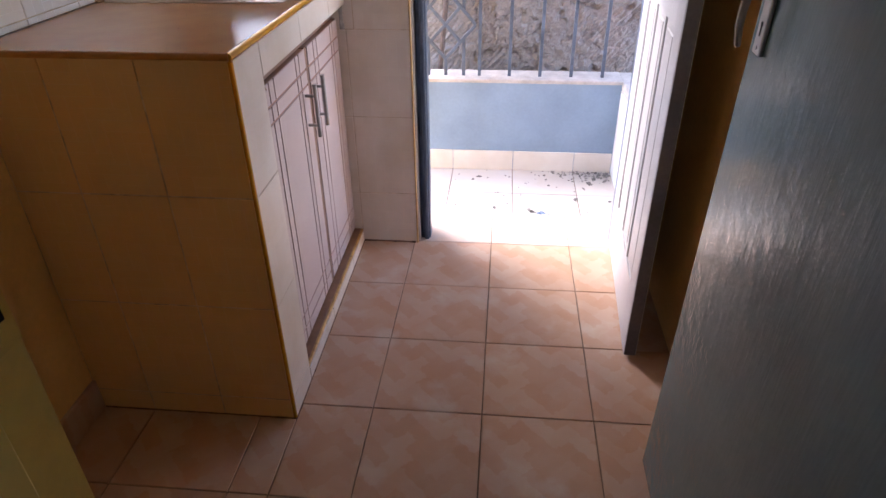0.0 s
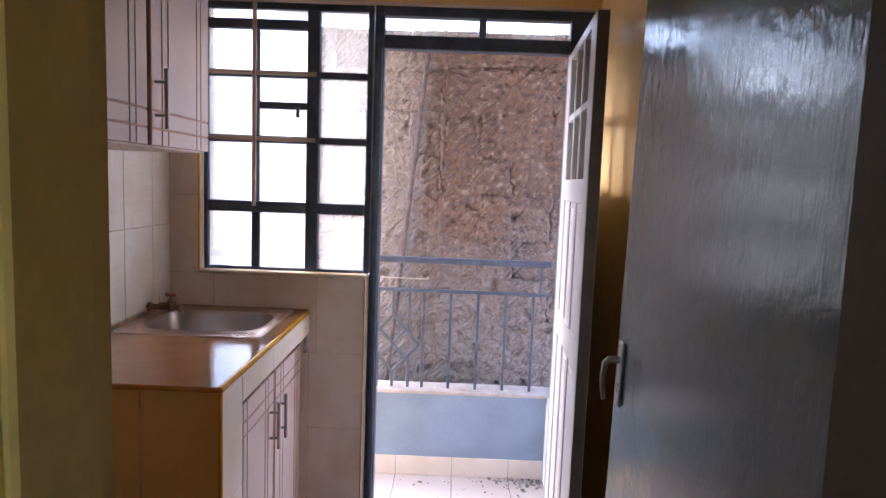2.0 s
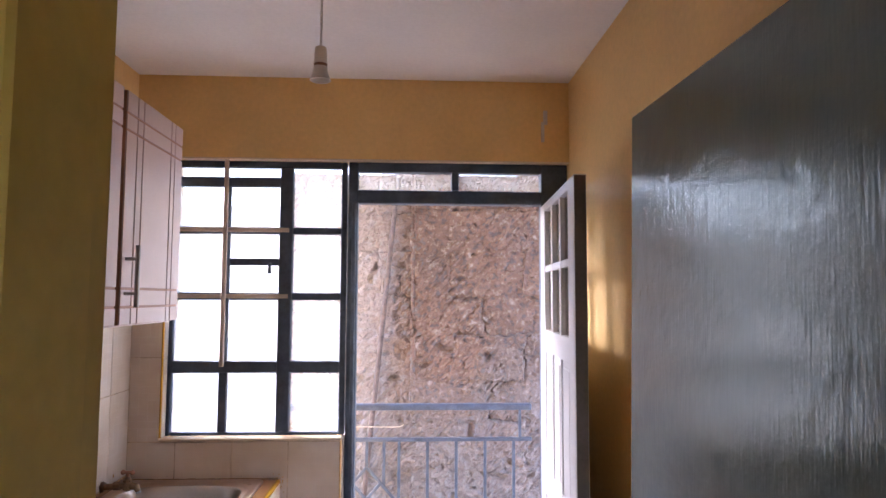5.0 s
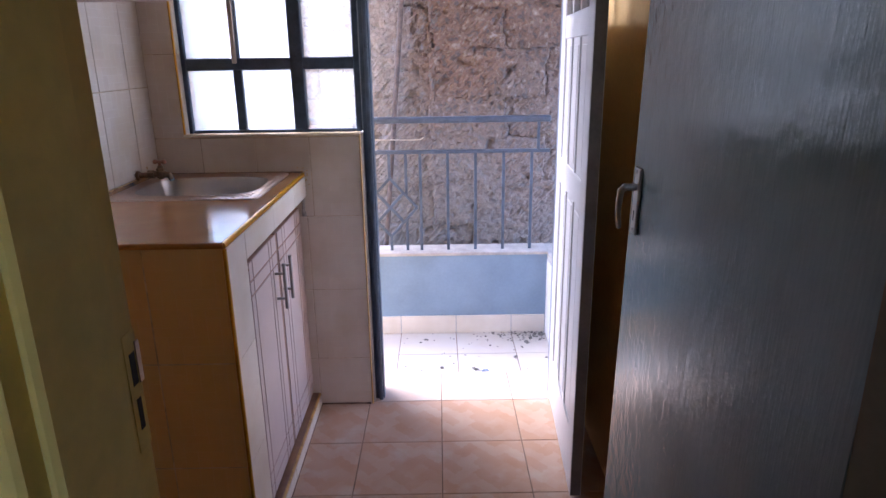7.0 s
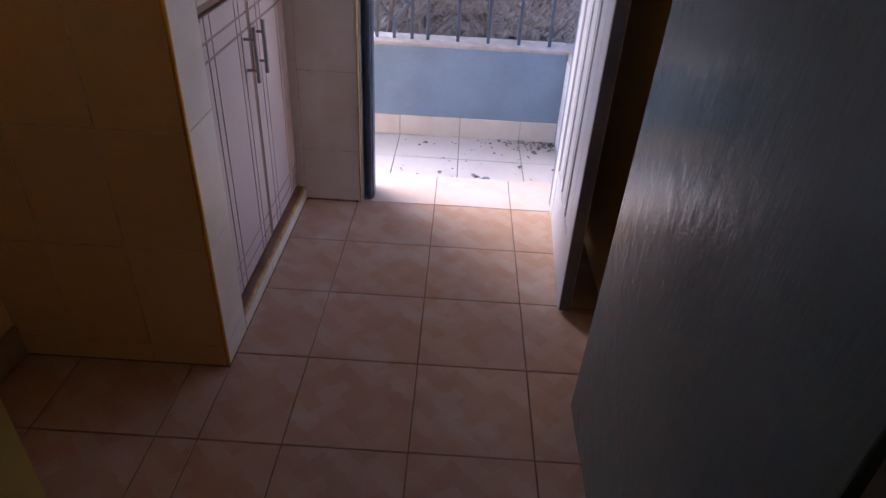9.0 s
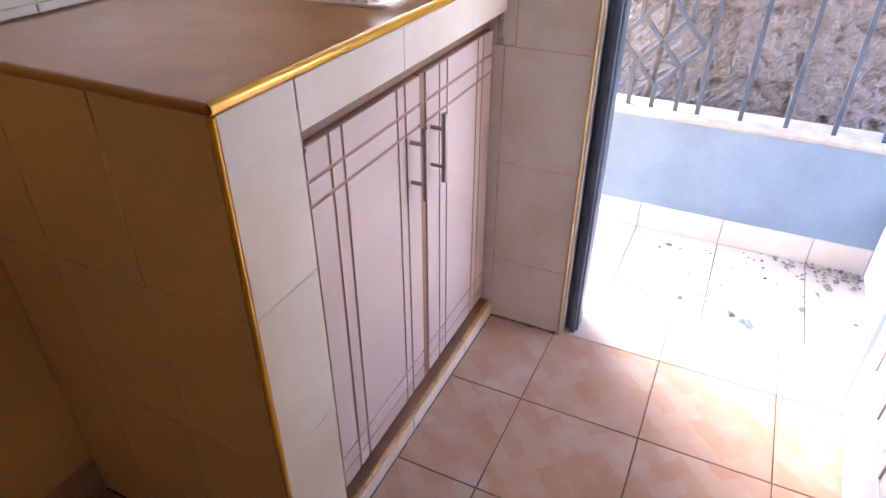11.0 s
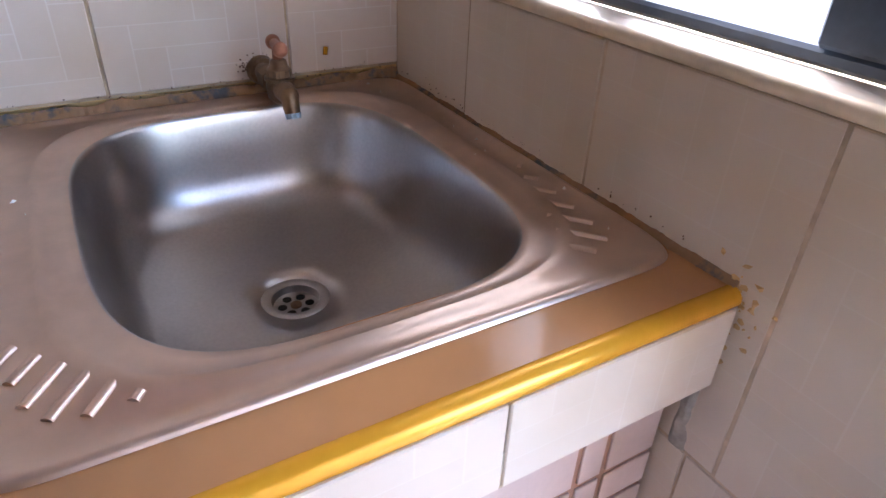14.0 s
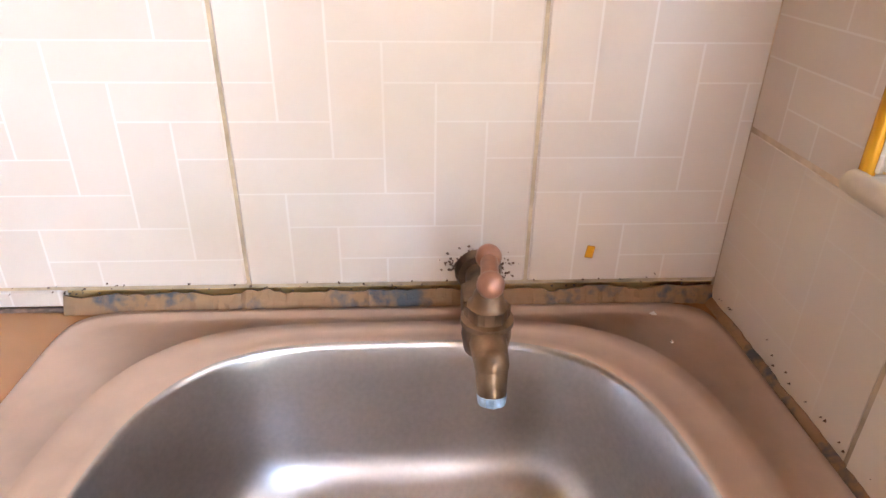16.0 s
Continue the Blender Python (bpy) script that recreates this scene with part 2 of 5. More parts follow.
# end panel's copy of the wall tile, warm bounce light put into its colour
ETILE = wall_tile_mat("bounce_tinted_tile", (0.62, 0.385, 0.175), (0.69, 0.46, 0.23), 0.1)
YGROUT = mat("yellowed_grout", (0.55, 0.42, 0.27), 0.85, vary=0.25, scale=20)
STRIM = mat("pale_sill_trim", (0.72, 0.60, 0.45), 0.3, vary=0.12, scale=12)
def brushed_paint():
    """Grey gloss enamel, brushed on in upright strokes over an uneven board."""
    m = bpy.data.materials.new("grey_gloss_paint")
    m.use_nodes = True
    nt = m.node_tree
    b = nt.nodes["Principled BSDF"]
    tc = nt.nodes.new("ShaderNodeTexCoord")
    mp = nt.nodes.new("ShaderNodeMapping")
    mp.inputs["Scale"].default_value = (1, 1, 0.09)
    nt.links.new(tc.outputs["Object"], mp.inputs["Vector"])
    strokes, patch, dents = (nt.nodes.new("ShaderNodeTexNoise") for _ in range(3))
    for n, sc, d in ((strokes, 210, 5), (patch, 3.5, 6), (dents, 24, 4)):
        n.inputs["Scale"].default_value, n.inputs["Detail"].default_value = sc, d
    nt.links.new(mp.outputs[0], strokes.inputs["Vector"])
    nt.links.new(tc.outputs["Object"], patch.inputs["Vector"])
    nt.links.new(tc.outputs["Object"], dents.inputs["Vector"])
    wear = nt.nodes.new("ShaderNodeMapRange")
    wear.inputs[1].default_value, wear.inputs[2].default_value = 0.2, 0.85
    nt.links.new(node(nt, "MULTIPLY_ADD", strokes.outputs[0], 0.35, node(nt, "MULTIPLY", patch.outputs[0], 0.75)), wear.inputs[0])
    nt.links.new(mixed(nt, wear.outputs[0], (0.066, 0.102, 0.102), (0.118, 0.168, 0.167)), b.inputs["Base Color"])
    b.inputs["Specular IOR Level"].default_value = 0.45
    rg = nt.nodes.new("ShaderNodeMapRange")
    rg.inputs[1].default_value, rg.inputs[2].default_value, rg.inputs[3].default_value, rg.inputs[4].default_value = 0.32, 0.68, 0.08, 0.25
    nt.links.new(patch.outputs[0], rg.inputs[0])
    nt.links.new(rg.outputs[0], b.inputs["Roughness"])
    bp = nt.nodes.new("ShaderNodeBump")
    bp.inputs["Strength"].default_value, bp.inputs["Distance"].default_value = 0.36, 0.0012
    nt.links.new(node(nt, "MULTIPLY_ADD", patch.outputs[0], 3.5, node(nt, "MULTIPLY_ADD", dents.outputs[0], 3.5, node(nt, "MULTIPLY", strokes.outputs[0], 1.1))), bp.inputs["Height"])
    nt.links.new(bp.outputs[0], b.inputs["Normal"])
    return m


YELLOW = mat("ochre_wall_paint", (0.83, 0.55, 0.22), 0.55, vary=0.08, scale=2.5, fine=60, bump=0.12)
CEILP = mat("ceiling_paint", (0.80, 0.76, 0.73), 0.8, vary=0.06, scale=2, bump=0.1)
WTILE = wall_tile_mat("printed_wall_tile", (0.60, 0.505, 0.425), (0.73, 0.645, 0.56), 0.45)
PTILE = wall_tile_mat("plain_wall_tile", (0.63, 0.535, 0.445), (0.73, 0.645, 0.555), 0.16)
FTILE = floor_tile_mat("peach_floor_tile", (0.51, 0.37, 0.285), (0.43, 0.225, 0.125), 0.12)
DTILE = floor_tile_mat("dusty_threshold_tile", (0.64, 0.52, 0.45), (0.60, 0.40, 0.28), 0.42)
BTILE = floor_tile_mat("dusty_balcony_tile", (0.57, 0.53, 0.51), (0.52, 0.45, 0.40), 0.55)
KTILE = floor_tile_mat("pale_skirting_tile", (0.68, 0.65, 0.63), (0.64, 0.60, 0.57), 0.5)
GROUT = mat("grout", (0.22, 0.14, 0.09), 0.9, vary=0.25, scale=20)
WGROUT = mat("wall_grout", (0.60, 0.47, 0.34), 0.85, vary=0.25, scale=20)
TOP = mat("tan_countertop", (0.50, 0.245, 0.10), 0.10, vary=0.1, scale=3, fine=22, bump=0.02, spread=0.02, spec=0.6)
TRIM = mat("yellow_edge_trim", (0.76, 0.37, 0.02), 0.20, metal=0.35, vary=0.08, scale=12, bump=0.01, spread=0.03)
# worktop end trim: the yellow trim darkened, its shade put into the colour
TRIM_SHADE = mat("shaded_edge_trim", (0.42, 0.19, 0.05), 0.35, vary=0.15, scale=14, bump=0.03)
TRIM4 = mat("scuffed_orange_trim", (0.50, 0.27, 0.07), 0.4, vary=0.25, scale=40, bump=0.05)
TRIM2 = mat("faded_ochre_trim", (0.62, 0.40, 0.17), 0.4, vary=0.15, scale=14, bump=0.05)
PANEL = mat("cabinet_white_panel", (0.555, 0.425, 0.385), 0.42, vary=0.05, scale=5, fine=200, bump=0.03)
BROWN = mat("brown_wood", (0.25, 0.125, 0.07), 0.5, vary=0.2, scale=12)
GROOVE = mat("groove_brown", (0.36, 0.185, 0.115), 0.5, vary=0.12, scale=12)
STEEL = mat("brushed_steel", (0.52, 0.48, 0.45), 0.28, metal=1.0, vary=0.10, scale=7, fine=260, bump=0.008, spread=0.03)
RIM = mat("filmed_steel_rim", (0.66, 0.505, 0.415), 0.33, metal=0.95, vary=0.09, scale=8, fine=60, bump=0.008, spread=0.04)
CHROME = mat("handle_steel", (0.40, 0.375, 0.36), 0.3, metal=1.0, vary=0.08)
BRASS = mat("old_brass", (0.27, 0.175, 0.105), 0.42, metal=0.85, vary=0.25, scale=60, bump=0.2, dist=0.001)
COPPER = mat("tap_copper", (0.42, 0.20, 0.125), 0.42, metal=0.6, vary=0.2, scale=60)
PLASTER_TAPE = mat("blue_tape", (0.42, 0.56, 0.68), 0.7, vary=0.3, scale=200)
MORTAR = mat("dirty_mortar", (0.23, 0.135, 0.07), 0.9, vary=0.3, scale=30, fine=160, bump=0.6, stain=(0.08, 0.09, 0.10), dist=0.003, span=(0.54, 0.68))
CEMENT = mat("grey_cement", (0.46, 0.42, 0.38), 0.9, vary=0.25, scale=25, fine=140, bump=0.6, dist=0.003)
GRIME = mat("black_grime", (0.20, 0.12, 0.08), 0.95, vary=0.4, scale=60, fine=300, bump=0.6)
GREYDOOR = brushed_paint()
WHITEDOOR = mat("white_door_paint", (0.49, 0.475, 0.485), 0.4, vary=0.08, scale=4, fine=120, bump=0.08)
EDGEDOOR = mat("door_edge_wood", (0.10, 0.08, 0.075), 0.5, vary=0.2, scale=10)
FRAME = mat("blue_black_frame_paint", (0.058, 0.082, 0.125), 0.4, vary=0.25, scale=15, fine=80)
CREAM = mat("cream_bar_paint", (0.56, 0.46, 0.38), 0.5, vary=0.1)
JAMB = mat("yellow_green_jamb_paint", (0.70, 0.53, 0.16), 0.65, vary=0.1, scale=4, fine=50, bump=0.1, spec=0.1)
# hinge side: the jamb paint again, with its shade put into the colour
JAMB_SHADE = mat("shaded_jamb_paint", (0.075, 0.058, 0.03), 0.65, vary=0.15, scale=4, fine=50, bump=0.1, spec=0.2)
RAIL = mat("blue_grey_rail_paint", (0.075, 0.095, 0.14), 0.38, vary=0.2, scale=18, fine=120, bump=0.1)
PARA = mat("blue_grey_parapet_paint", (0.20, 0.285, 0.41), 0.6, vary=0.08, scale=6, fine=70, bump=0.15)
COPE = mat("cement_coping", (0.45, 0.41, 0.39), 0.75, vary=0.15, scale=14, bump=0.4)
OUTWALL = mat("outside_plaster", (0.62, 0.62, 0.64), 0.8, vary=0.1, scale=6, bump=0.3)
PIPE = mat("rust_brown_pipe", (0.135, 0.092, 0.082), 0.6, vary=0.3, scale=30)
BLACK = mat("black_plastic", (0.02, 0.02, 0.02), 0.7, spec=0.1)
LAMPW = mat("lamp_white_plastic", (0.66, 0.60, 0.55), 0.45, vary=0.08)
PAPER = mat("white_paper", (0.8, 0.8, 0.78), 0.8, vary=0.05, scale=30)
LITTER = mat("dry_litter", (0.24, 0.22, 0.21), 0.9, vary=0.4, scale=40)
GROUND = mat("pale_dry_earth", (0.42, 0.34, 0.26), 0.95, vary=0.2, scale=0.6, fine=20)
BUILD = mat("cream_far_facade", (0.72, 0.66, 0.56), 0.85, vary=0.06, scale=0.7)
GLASS = glass_mat("dusty_glass", 0.5)
CLEAR = glass_mat("door_glass", 0.16)


def rough_wall_mat():
    m = bpy.data.materials.new("rough_stone_wall")
    m.use_nodes = True
    nt = m.node_tree
    b = nt.nodes["Principled BSDF"]
    tc = nt.nodes.new("ShaderNodeTexCoord")
    n1, n2, n3 = (nt.nodes.new("ShaderNodeTexNoise") for _ in range(3))
    for n, s, d in ((n1, 1.6, 7), (n2, 30, 9), (n3, 90, 5)):
        n.inputs["Scale"].default_value, n.inputs["Detail"].default_value = s, d
        nt.links.new(tc.outputs["Object"], n.inputs["Vector"])
    body = mixed(nt, n1.outputs[0], (0.11, 0.076, 0.062), (0.29, 0.172, 0.128))
    # crevice shade painted into the colour at the bump's low spots
    r2 = nt.nodes.new("ShaderNodeMapRange")
    r2.inputs[1].default_value, r2.inputs[2].default_value = 0.46, 0.36
    nt.links.new(n2.outputs[0], r2.inputs[0])
    col = mixed(nt, node(nt, "MULTIPLY", r2.outputs[0], 0.75), body, (0.10, 0.085, 0.085))
    r3 = nt.nodes.new("ShaderNodeMapRange")
    r3.inputs[1].default_value, r3.inputs[2].default_value = 0.56, 0.72
    nt.links.new(n2.outputs[0], r3.inputs[0])
    col = mixed(nt, node(nt, "MULTIPLY", r3.outputs[0], 0.4), col, (0.52, 0.46, 0.42))
    # paler on the part nearest the open yard, with a noisy edge
    sx = nt.nodes.new("ShaderNodeSeparateXYZ")
    nt.links.new(tc.outputs["Object"], sx.inputs[0])
    r5 = nt.nodes.new("ShaderNodeMapRange")
    r5.inputs[1].default_value, r5.inputs[2].default_value = 0.10, -0.25
    nt.links.new(node(nt, "MULTIPLY_ADD", n2.outputs[0], 0.5, node(nt, "SUBTRACT", sx.outputs[0], 0.15)), r5.inputs[0])
    col = mixed(nt, node(nt, "MULTIPLY", r5.outputs[0], 0.75), col, mixed(nt, n3.outputs[0], (0.30, 0.26, 0.24), (0.62, 0.56, 0.53)))
    # grey cement splashed over the lower part
    sz = nt.nodes.new("ShaderNodeSeparateXYZ")
    nt.links.new(tc.outputs["Object"], sz.inputs[0])
    r4 = nt.nodes.new("ShaderNodeMapRange")
    r4.inputs[1].default_value, r4.inputs[2].default_value = 1.35, 0.5
    nt.links.new(node(nt, "MULTIPLY_ADD", n1.outputs[0], 1.2, node(nt, "SUBTRACT", sz.outputs[2], 0.6)), r4.inputs[0])
    col = mixed(nt, node(nt, "MULTIPLY", r4.outputs[0], 0.7), col, mixed(nt, n3.outputs[0], (0.16, 0.148, 0.15), (0.38, 0.355, 0.355)))
    nt.links.new(col, b.inputs["Base Color"])
    b.inputs["Roughness"].default_value = 0.92
    h = node(nt, "MULTIPLY_ADD", n3.outputs[0], 0.35, n2.outputs[0])
    bp = nt.nodes.new("ShaderNodeBump")
    bp.inputs["Strength"].default_value, bp.inputs["Distance"].default_value = 1.0, 0.016
    nt.links.new(h, bp.inputs["Height"])
    nt.links.new(bp.outputs[0], b.inputs["Normal"])
    return m


ROUGH = rough_wall_mat()


# ---- building helpers ----
def box(bm, x0, x1, y0, y1, z0, z1, bevel=0.0, seg=1):
    """Adds a box with rounded edges to a bmesh."""
    r = bmesh.ops.create_cube(bm, size=1.0)
    vs = r["verts"]
    for v in vs:
        v.co = Vector(((x0 + x1) / 2 + v.co.x * (x1 - x0), (y0 + y1) / 2 + v.co.y * (y1 - y0), (z0 + z1) / 2 + v.co.z * (z1 - z0)))
    if bevel:
        es = list({e for v in vs for e in v.link_edges})
        bmesh.ops.bevel(bm, geom=es, offset=min(bevel, 0.45 * min(x1 - x0, y1 - y0, z1 - z0)), segments=seg, profile=0.5, affect="EDGES")
    return bm


def boxm(*a, **k):
    return box(bmesh.new(), *a, **k)


def rod(bm, a, b, r0, r1=None, n=12):
    """Adds a round bar from a to b."""
    a, b = Vector(a), Vector(b)
    m = Matrix.Translation((a + b) / 2) @ (b - a).to_track_quat("Z", "Y").to_matrix().to_4x4()
    bmesh.ops.create_cone(bm, cap_ends=True, segments=n, radius1=r0, radius2=r0 if r1 is None else r1, depth=(b - a).length, matrix=m)
    return bm


def bar(bm, a, b, w, bevel=0.001):
    """Adds a square bar from a to b."""
    a, b = Vector(a), Vector(b)
    m = Matrix.Translation((a + b) / 2) @ (b - a).to_track_quat("Z", "Y").to_matrix().to_4x4()
    t = boxm(-w / 2, w / 2, -w / 2, w / 2, -(b - a).length / 2, (b - a).length / 2, bevel=bevel)
    bmesh.ops.transform(t, matrix=m, verts=t.verts)
    me = bpy.data.meshes.new("tmp")
    t.to_mesh(me), t.free()
    bm.from_mesh(me)
    bpy.data.meshes.remove(me)
    return bm


def lathe(bm, pts, centre=(0, 0, 0), n=24, caps=True):
    """Adds a turned body: pts are (radius, height)."""
    rings = []
    for r, z in pts:
        rings.append([bm.verts.new((centre[0] + r * math.cos(2 * math.pi * k / n), centre[1] + r * math.sin(2 * math.pi * k / n), centre[2] + z)) for k in range(n)])
    for p, q in zip(rings, rings[1:]):
        for k in range(n):
            bm.faces.new((p[k], p[(k + 1) % n], q[(k + 1) % n], q[k]))
    if caps:
        bm.faces.new(rings[0][::-1]), bm.faces.new(rings[-1])
    return bm


def mesh_of(name, bm, material, smooth=False):
    bmesh.ops.recalc_face_normals(bm, faces=bm.faces)
    me = bpy.data.meshes.new(name)
    bm.to_mesh(me), bm.free()
    me.materials.append(material)
    if smooth:
        for p in me.polygons:
            p.use_smooth = True
        me.set_sharp_from_angle(angle=radians(40))
    return me


def part(name, bm, material, parent=None, label="", smooth=False):
    """One mesh object, under a thing or a part."""
    ob = new(name, mesh_of(name, bm, material, smooth))
    ob.parent = parent
    if label:
        tagged(ob, label)
    return ob


def thing(name, label, category, group="", at=(0, 0, 0)):
    ob = new(name)
    ob.empty_display_size = 0.05
    return tagged(ob, label, category, group)


def structure(name, bm, material, label, category="", smooth=False):
    return tagged(part(name, bm, material, smooth=smooth), label, category or name.split("_")[0], kind="structure")


# ---- floor, walls, ceiling ----
HX0, HX1, HY0 = -1.30, 1.00, -1.60      # the hall behind the grey door
floor = structure("floor", boxm(HX0 - 0.1, HX1 + 0.1, HY0 - 0.1, OUT, -0.12, -0.004), GROUT, "peach and cream glazed ceramic tiled kitchen floor", "floor")
ceiling = structure("ceiling", boxm(HX0 - 0.1, HX1 + 0.1, HY0 - 0.1, OUT + 0.02, CEIL, CEIL + 0.12), CEILP, "plain white painted kitchen ceiling", "ceiling")
wall_left = structure("wall_left", boxm(LEFT - 0.15, LEFT, NEAR, OUT, -0.1, CEIL), YELLOW, "ochre yellow painted wall, tiled above the counter", "wall")
wall_right = structure("wall_right", boxm(RIGHT, RIGHT + 0.15, NEAR, OUT, -0.1, CEIL), YELLOW, "ochre yellow painted plaster wall beside the doors", "wall")
b = bmesh.new()
box(b, LEFT, WX0, YW, OUT, -0.1, CEIL)
box(b, WX0, WX1 - 0.012, YW, OUT, -0.1, WZ0 - 0.012)
box(b, WX0, RIGHT, YW, OUT, WZ1, CEIL)
wall_window = structure("wall_window", b, YELLOW, "ochre painted wall with the window and balcony door", "wall")
JX0, JX1, DZ = -0.289, 0.480, 2.05       # rough opening of the grey door
b = bmesh.new()
box(b, HX0, JX0, NEAR0, NEAR - 0.004, -0.1, CEIL)
box(b, JX1, HX1, NEAR0, NEAR - 0.004, -0.1, CEIL)
box(b, JX0, JX1, NEAR0, NEAR - 0.004, DZ, CEIL)
wall_near = structure("wall_near", b, YELLOW, "yellow partition wall with the kitchen doorway", "wall")
b = bmesh.new()
box(b, HX0 - 0.1, HX0, HY0, NEAR - 0.004, -0.1, CEIL)
box(b, HX1, HX1 + 0.1, HY0, NEAR - 0.004, -0.1, CEIL)
# unseen opening in the hall wall, added to let some daylight in from behind
QX0, QX1, QZ0, QZ1 = -0.30, 0.18, 1.15, 1.90
box(b, HX0 - 0.1, QX0, HY0 - 0.1, HY0, -0.1, CEIL)
box(b, QX1, HX1 + 0.1, HY0 - 0.1, HY0, -0.1, CEIL)
box(b, QX0, QX1, HY0 - 0.1, HY0, -0.1, QZ0)
box(b, QX0, QX1, HY0 - 0.1, HY0, QZ1, CEIL)
wall_hall = structure("wall_hall", b, YELLOW, "plain yellow walls of the hall outside the kitchen", "wall")

# timber lining of the kitchen doorway, with a stop and a rebate for the leaf
door_1 = tagged(new("door_1"), "yellow painted timber lining of the kitchen doorway", "door frame", kind="structure")
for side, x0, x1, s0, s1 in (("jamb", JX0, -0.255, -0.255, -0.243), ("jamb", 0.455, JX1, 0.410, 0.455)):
    part(side, boxm(x0, x1, NEAR0 - 0.012, NEAR + 0.004, 0, DZ, bevel=0.004), JAMB_SHADE if x0 > 0 else JAMB, door_1)
    part("door_stop", boxm(s0, s1, NEAR0 + 0.01, NEAR - 0.046 + (0.02 if x0 > 0 else 0), 0, 2.005, bevel=0.004), JAMB_SHADE if x0 > 0 else JAMB, door_1)
part("head", boxm(-0.255, 0.455, NEAR0 - 0.012, NEAR + 0.004, 2.005, DZ, bevel=0.004), JAMB, door_1)
part("architrave", boxm(JX0 - 0.06, JX0 + 0.012, NEAR0 - 0.028, NEAR0 - 0.013, 0, DZ + 0.05, bevel=0.005), JAMB, door_1)
plate = part("strike_plate", boxm(-0.2552, -0.2542, NEAR - 0.022, NEAR + 0.001, 1.040, 1.158, bevel=0.0003), JAMB, door_1, "paint-smeared steel strike plate")
part("latch_lip", boxm(-0.2548, -0.2530, NEAR - 0.003, NEAR + 0.0042, 1.104, 1.146, bevel=0.0004), BRASS, plate, "bright worn steel lip")
part("latch_hole", boxm(-0.2546, -0.2538, NEAR - 0.015, NEAR - 0.005, 1.106, 1.138), BLACK, plate, "dark latch hole")
part("bolt_hole", boxm(-0.2546, -0.2538, NEAR - 0.014, NEAR - 0.006, 1.060, 1.092), BLACK, plate, "dark bolt hole")

# skirting of the left wall
structure("baseboard", boxm(LEFT, LEFT + 0.012, NEAR, CY, 0, 0.10, bevel=0.003), FTILE, "tiled skirting along the yellow wall", "skirting")


def cells(a, b, start, step):
    """Spans of a row of tiles between a and b, with joints at start + k * step."""
    k = math.ceil((a - start) / step - 1e-6)
    cuts = [a] + [start + n * step for n in range(k, k + 400) if a + 0.004 < start + n * step < b - 0.004] + [b]
    return list(zip(cuts, cuts[1:]))


TILE_MESH = {}


def tile_mesh(u0, v0, u1, v1, thick, material, gap):
    """A tile cut out of a whole one: its plane is local xy, its face looks along +z."""
    key = (round(u0, 3), round(v0, 3), round(u1, 3), round(v1, 3), thick, material.name)
    if key not in TILE_MESH:
        TILE_MESH[key] = mesh_of("tile", boxm(u0 + gap, u1 - gap, v0 + gap, v1 - gap, 0, thick, bevel=0.0012), material)
    return TILE_MESH[key]


def tiling(parent, m, us, vs, ustart, ustep, vstart, vstep, thick, material, gap, name="tile", tilt=0.0005, skip=None):
    """Tiles over a rectangle; m places local xy (origin at its zero) in the world."""
    for v0, v1 in cells(*vs, vstart, vstep):
        for u0, u1 in cells(*us, ustart, ustep):
            if skip and skip((u0 + u1) / 2, (v0 + v1) / 2):
                continue
            ou = ustart + math.floor((u0 - ustart) / ustep + 1e-4) * ustep
            ov = vstart + math.floor((v0 - vstart) / vstep + 1e-4) * vstep
            ob = new(name, tile_mesh(u0 - ou, v0 - ov, u1 - ou, v1 - ov, thick, material, gap))
            ob.parent = parent
            ob.matrix_world = m @ Matrix.Translation((ou, ov, random.uniform(-tilt, tilt)))


ON_Y = Matrix(((1, 0, 0, 0), (0, 0, -1, 0), (0, 1, 0, 0), (0, 0, 0, 1)))       # local xy -> xz, facing -y
ON_X = Matrix(((0, 0, 1, 0), (1, 0, 0, 0), (0, 1, 0, 0), (0, 0, 0, 1)))        # local xy -> yz, facing +x
UP = Matrix.Identity(4)

# ---- wall openings: steel window and balcony door frame ----
FY0, FY1 = 2.268, 2.300
window_1 = tagged(new("window_1"), "blue-black steel window with dusty panes and cream bars", "window", kind="structure")
COLS = [(-0.886, -0.719), (-0.688, -0.507), (-0.458, -0.278)]
ROWS_Z = [(1.136, 1.351), (1.394, 1.619), (1.646, 1.866), (1.892, 2.043)]
part("outer_frame", box(box(box(box(bmesh.new(), WX0, COLS[0][0], FY0, FY1, WZ0, WZ1 - 0.004, 0.003), COLS[2][1], -0.256, FY0, FY1, WZ0, WZ1 - 0.004, 0.003), COLS[0][0], COLS[2][1], FY0, FY1, WZ0, ROWS_Z[0][0], 0.003), COLS[0][0], COLS[2][1], FY0, FY1, 2.116, WZ1 - 0.004, 0.003), FRAME, window_1)
part("mullion", boxm(COLS[1][1], COLS[2][0], FY0 - 0.004, FY1, ROWS_Z[0][0], 2.116, 0.003), FRAME, window_1)
part("transom_bar", boxm(COLS[0][0], COLS[2][1], FY0 - 0.002, FY1 - 0.002, ROWS_Z[0][1], ROWS_Z[1][0], 0.003), FRAME, window_1)
part("casement_head", boxm(COLS[0][0], COLS[1][1], FY0 - 0.002, FY1 - 0.002, 2.043, 2.080, 0.003), FRAME, window_1)
part("glazing_bar", boxm(COLS[0][1], COLS[1][0], FY0 + 0.006, FY1 - 0.006, ROWS_Z[0][0], ROWS_Z[0][1], 0.002), FRAME, window_1)
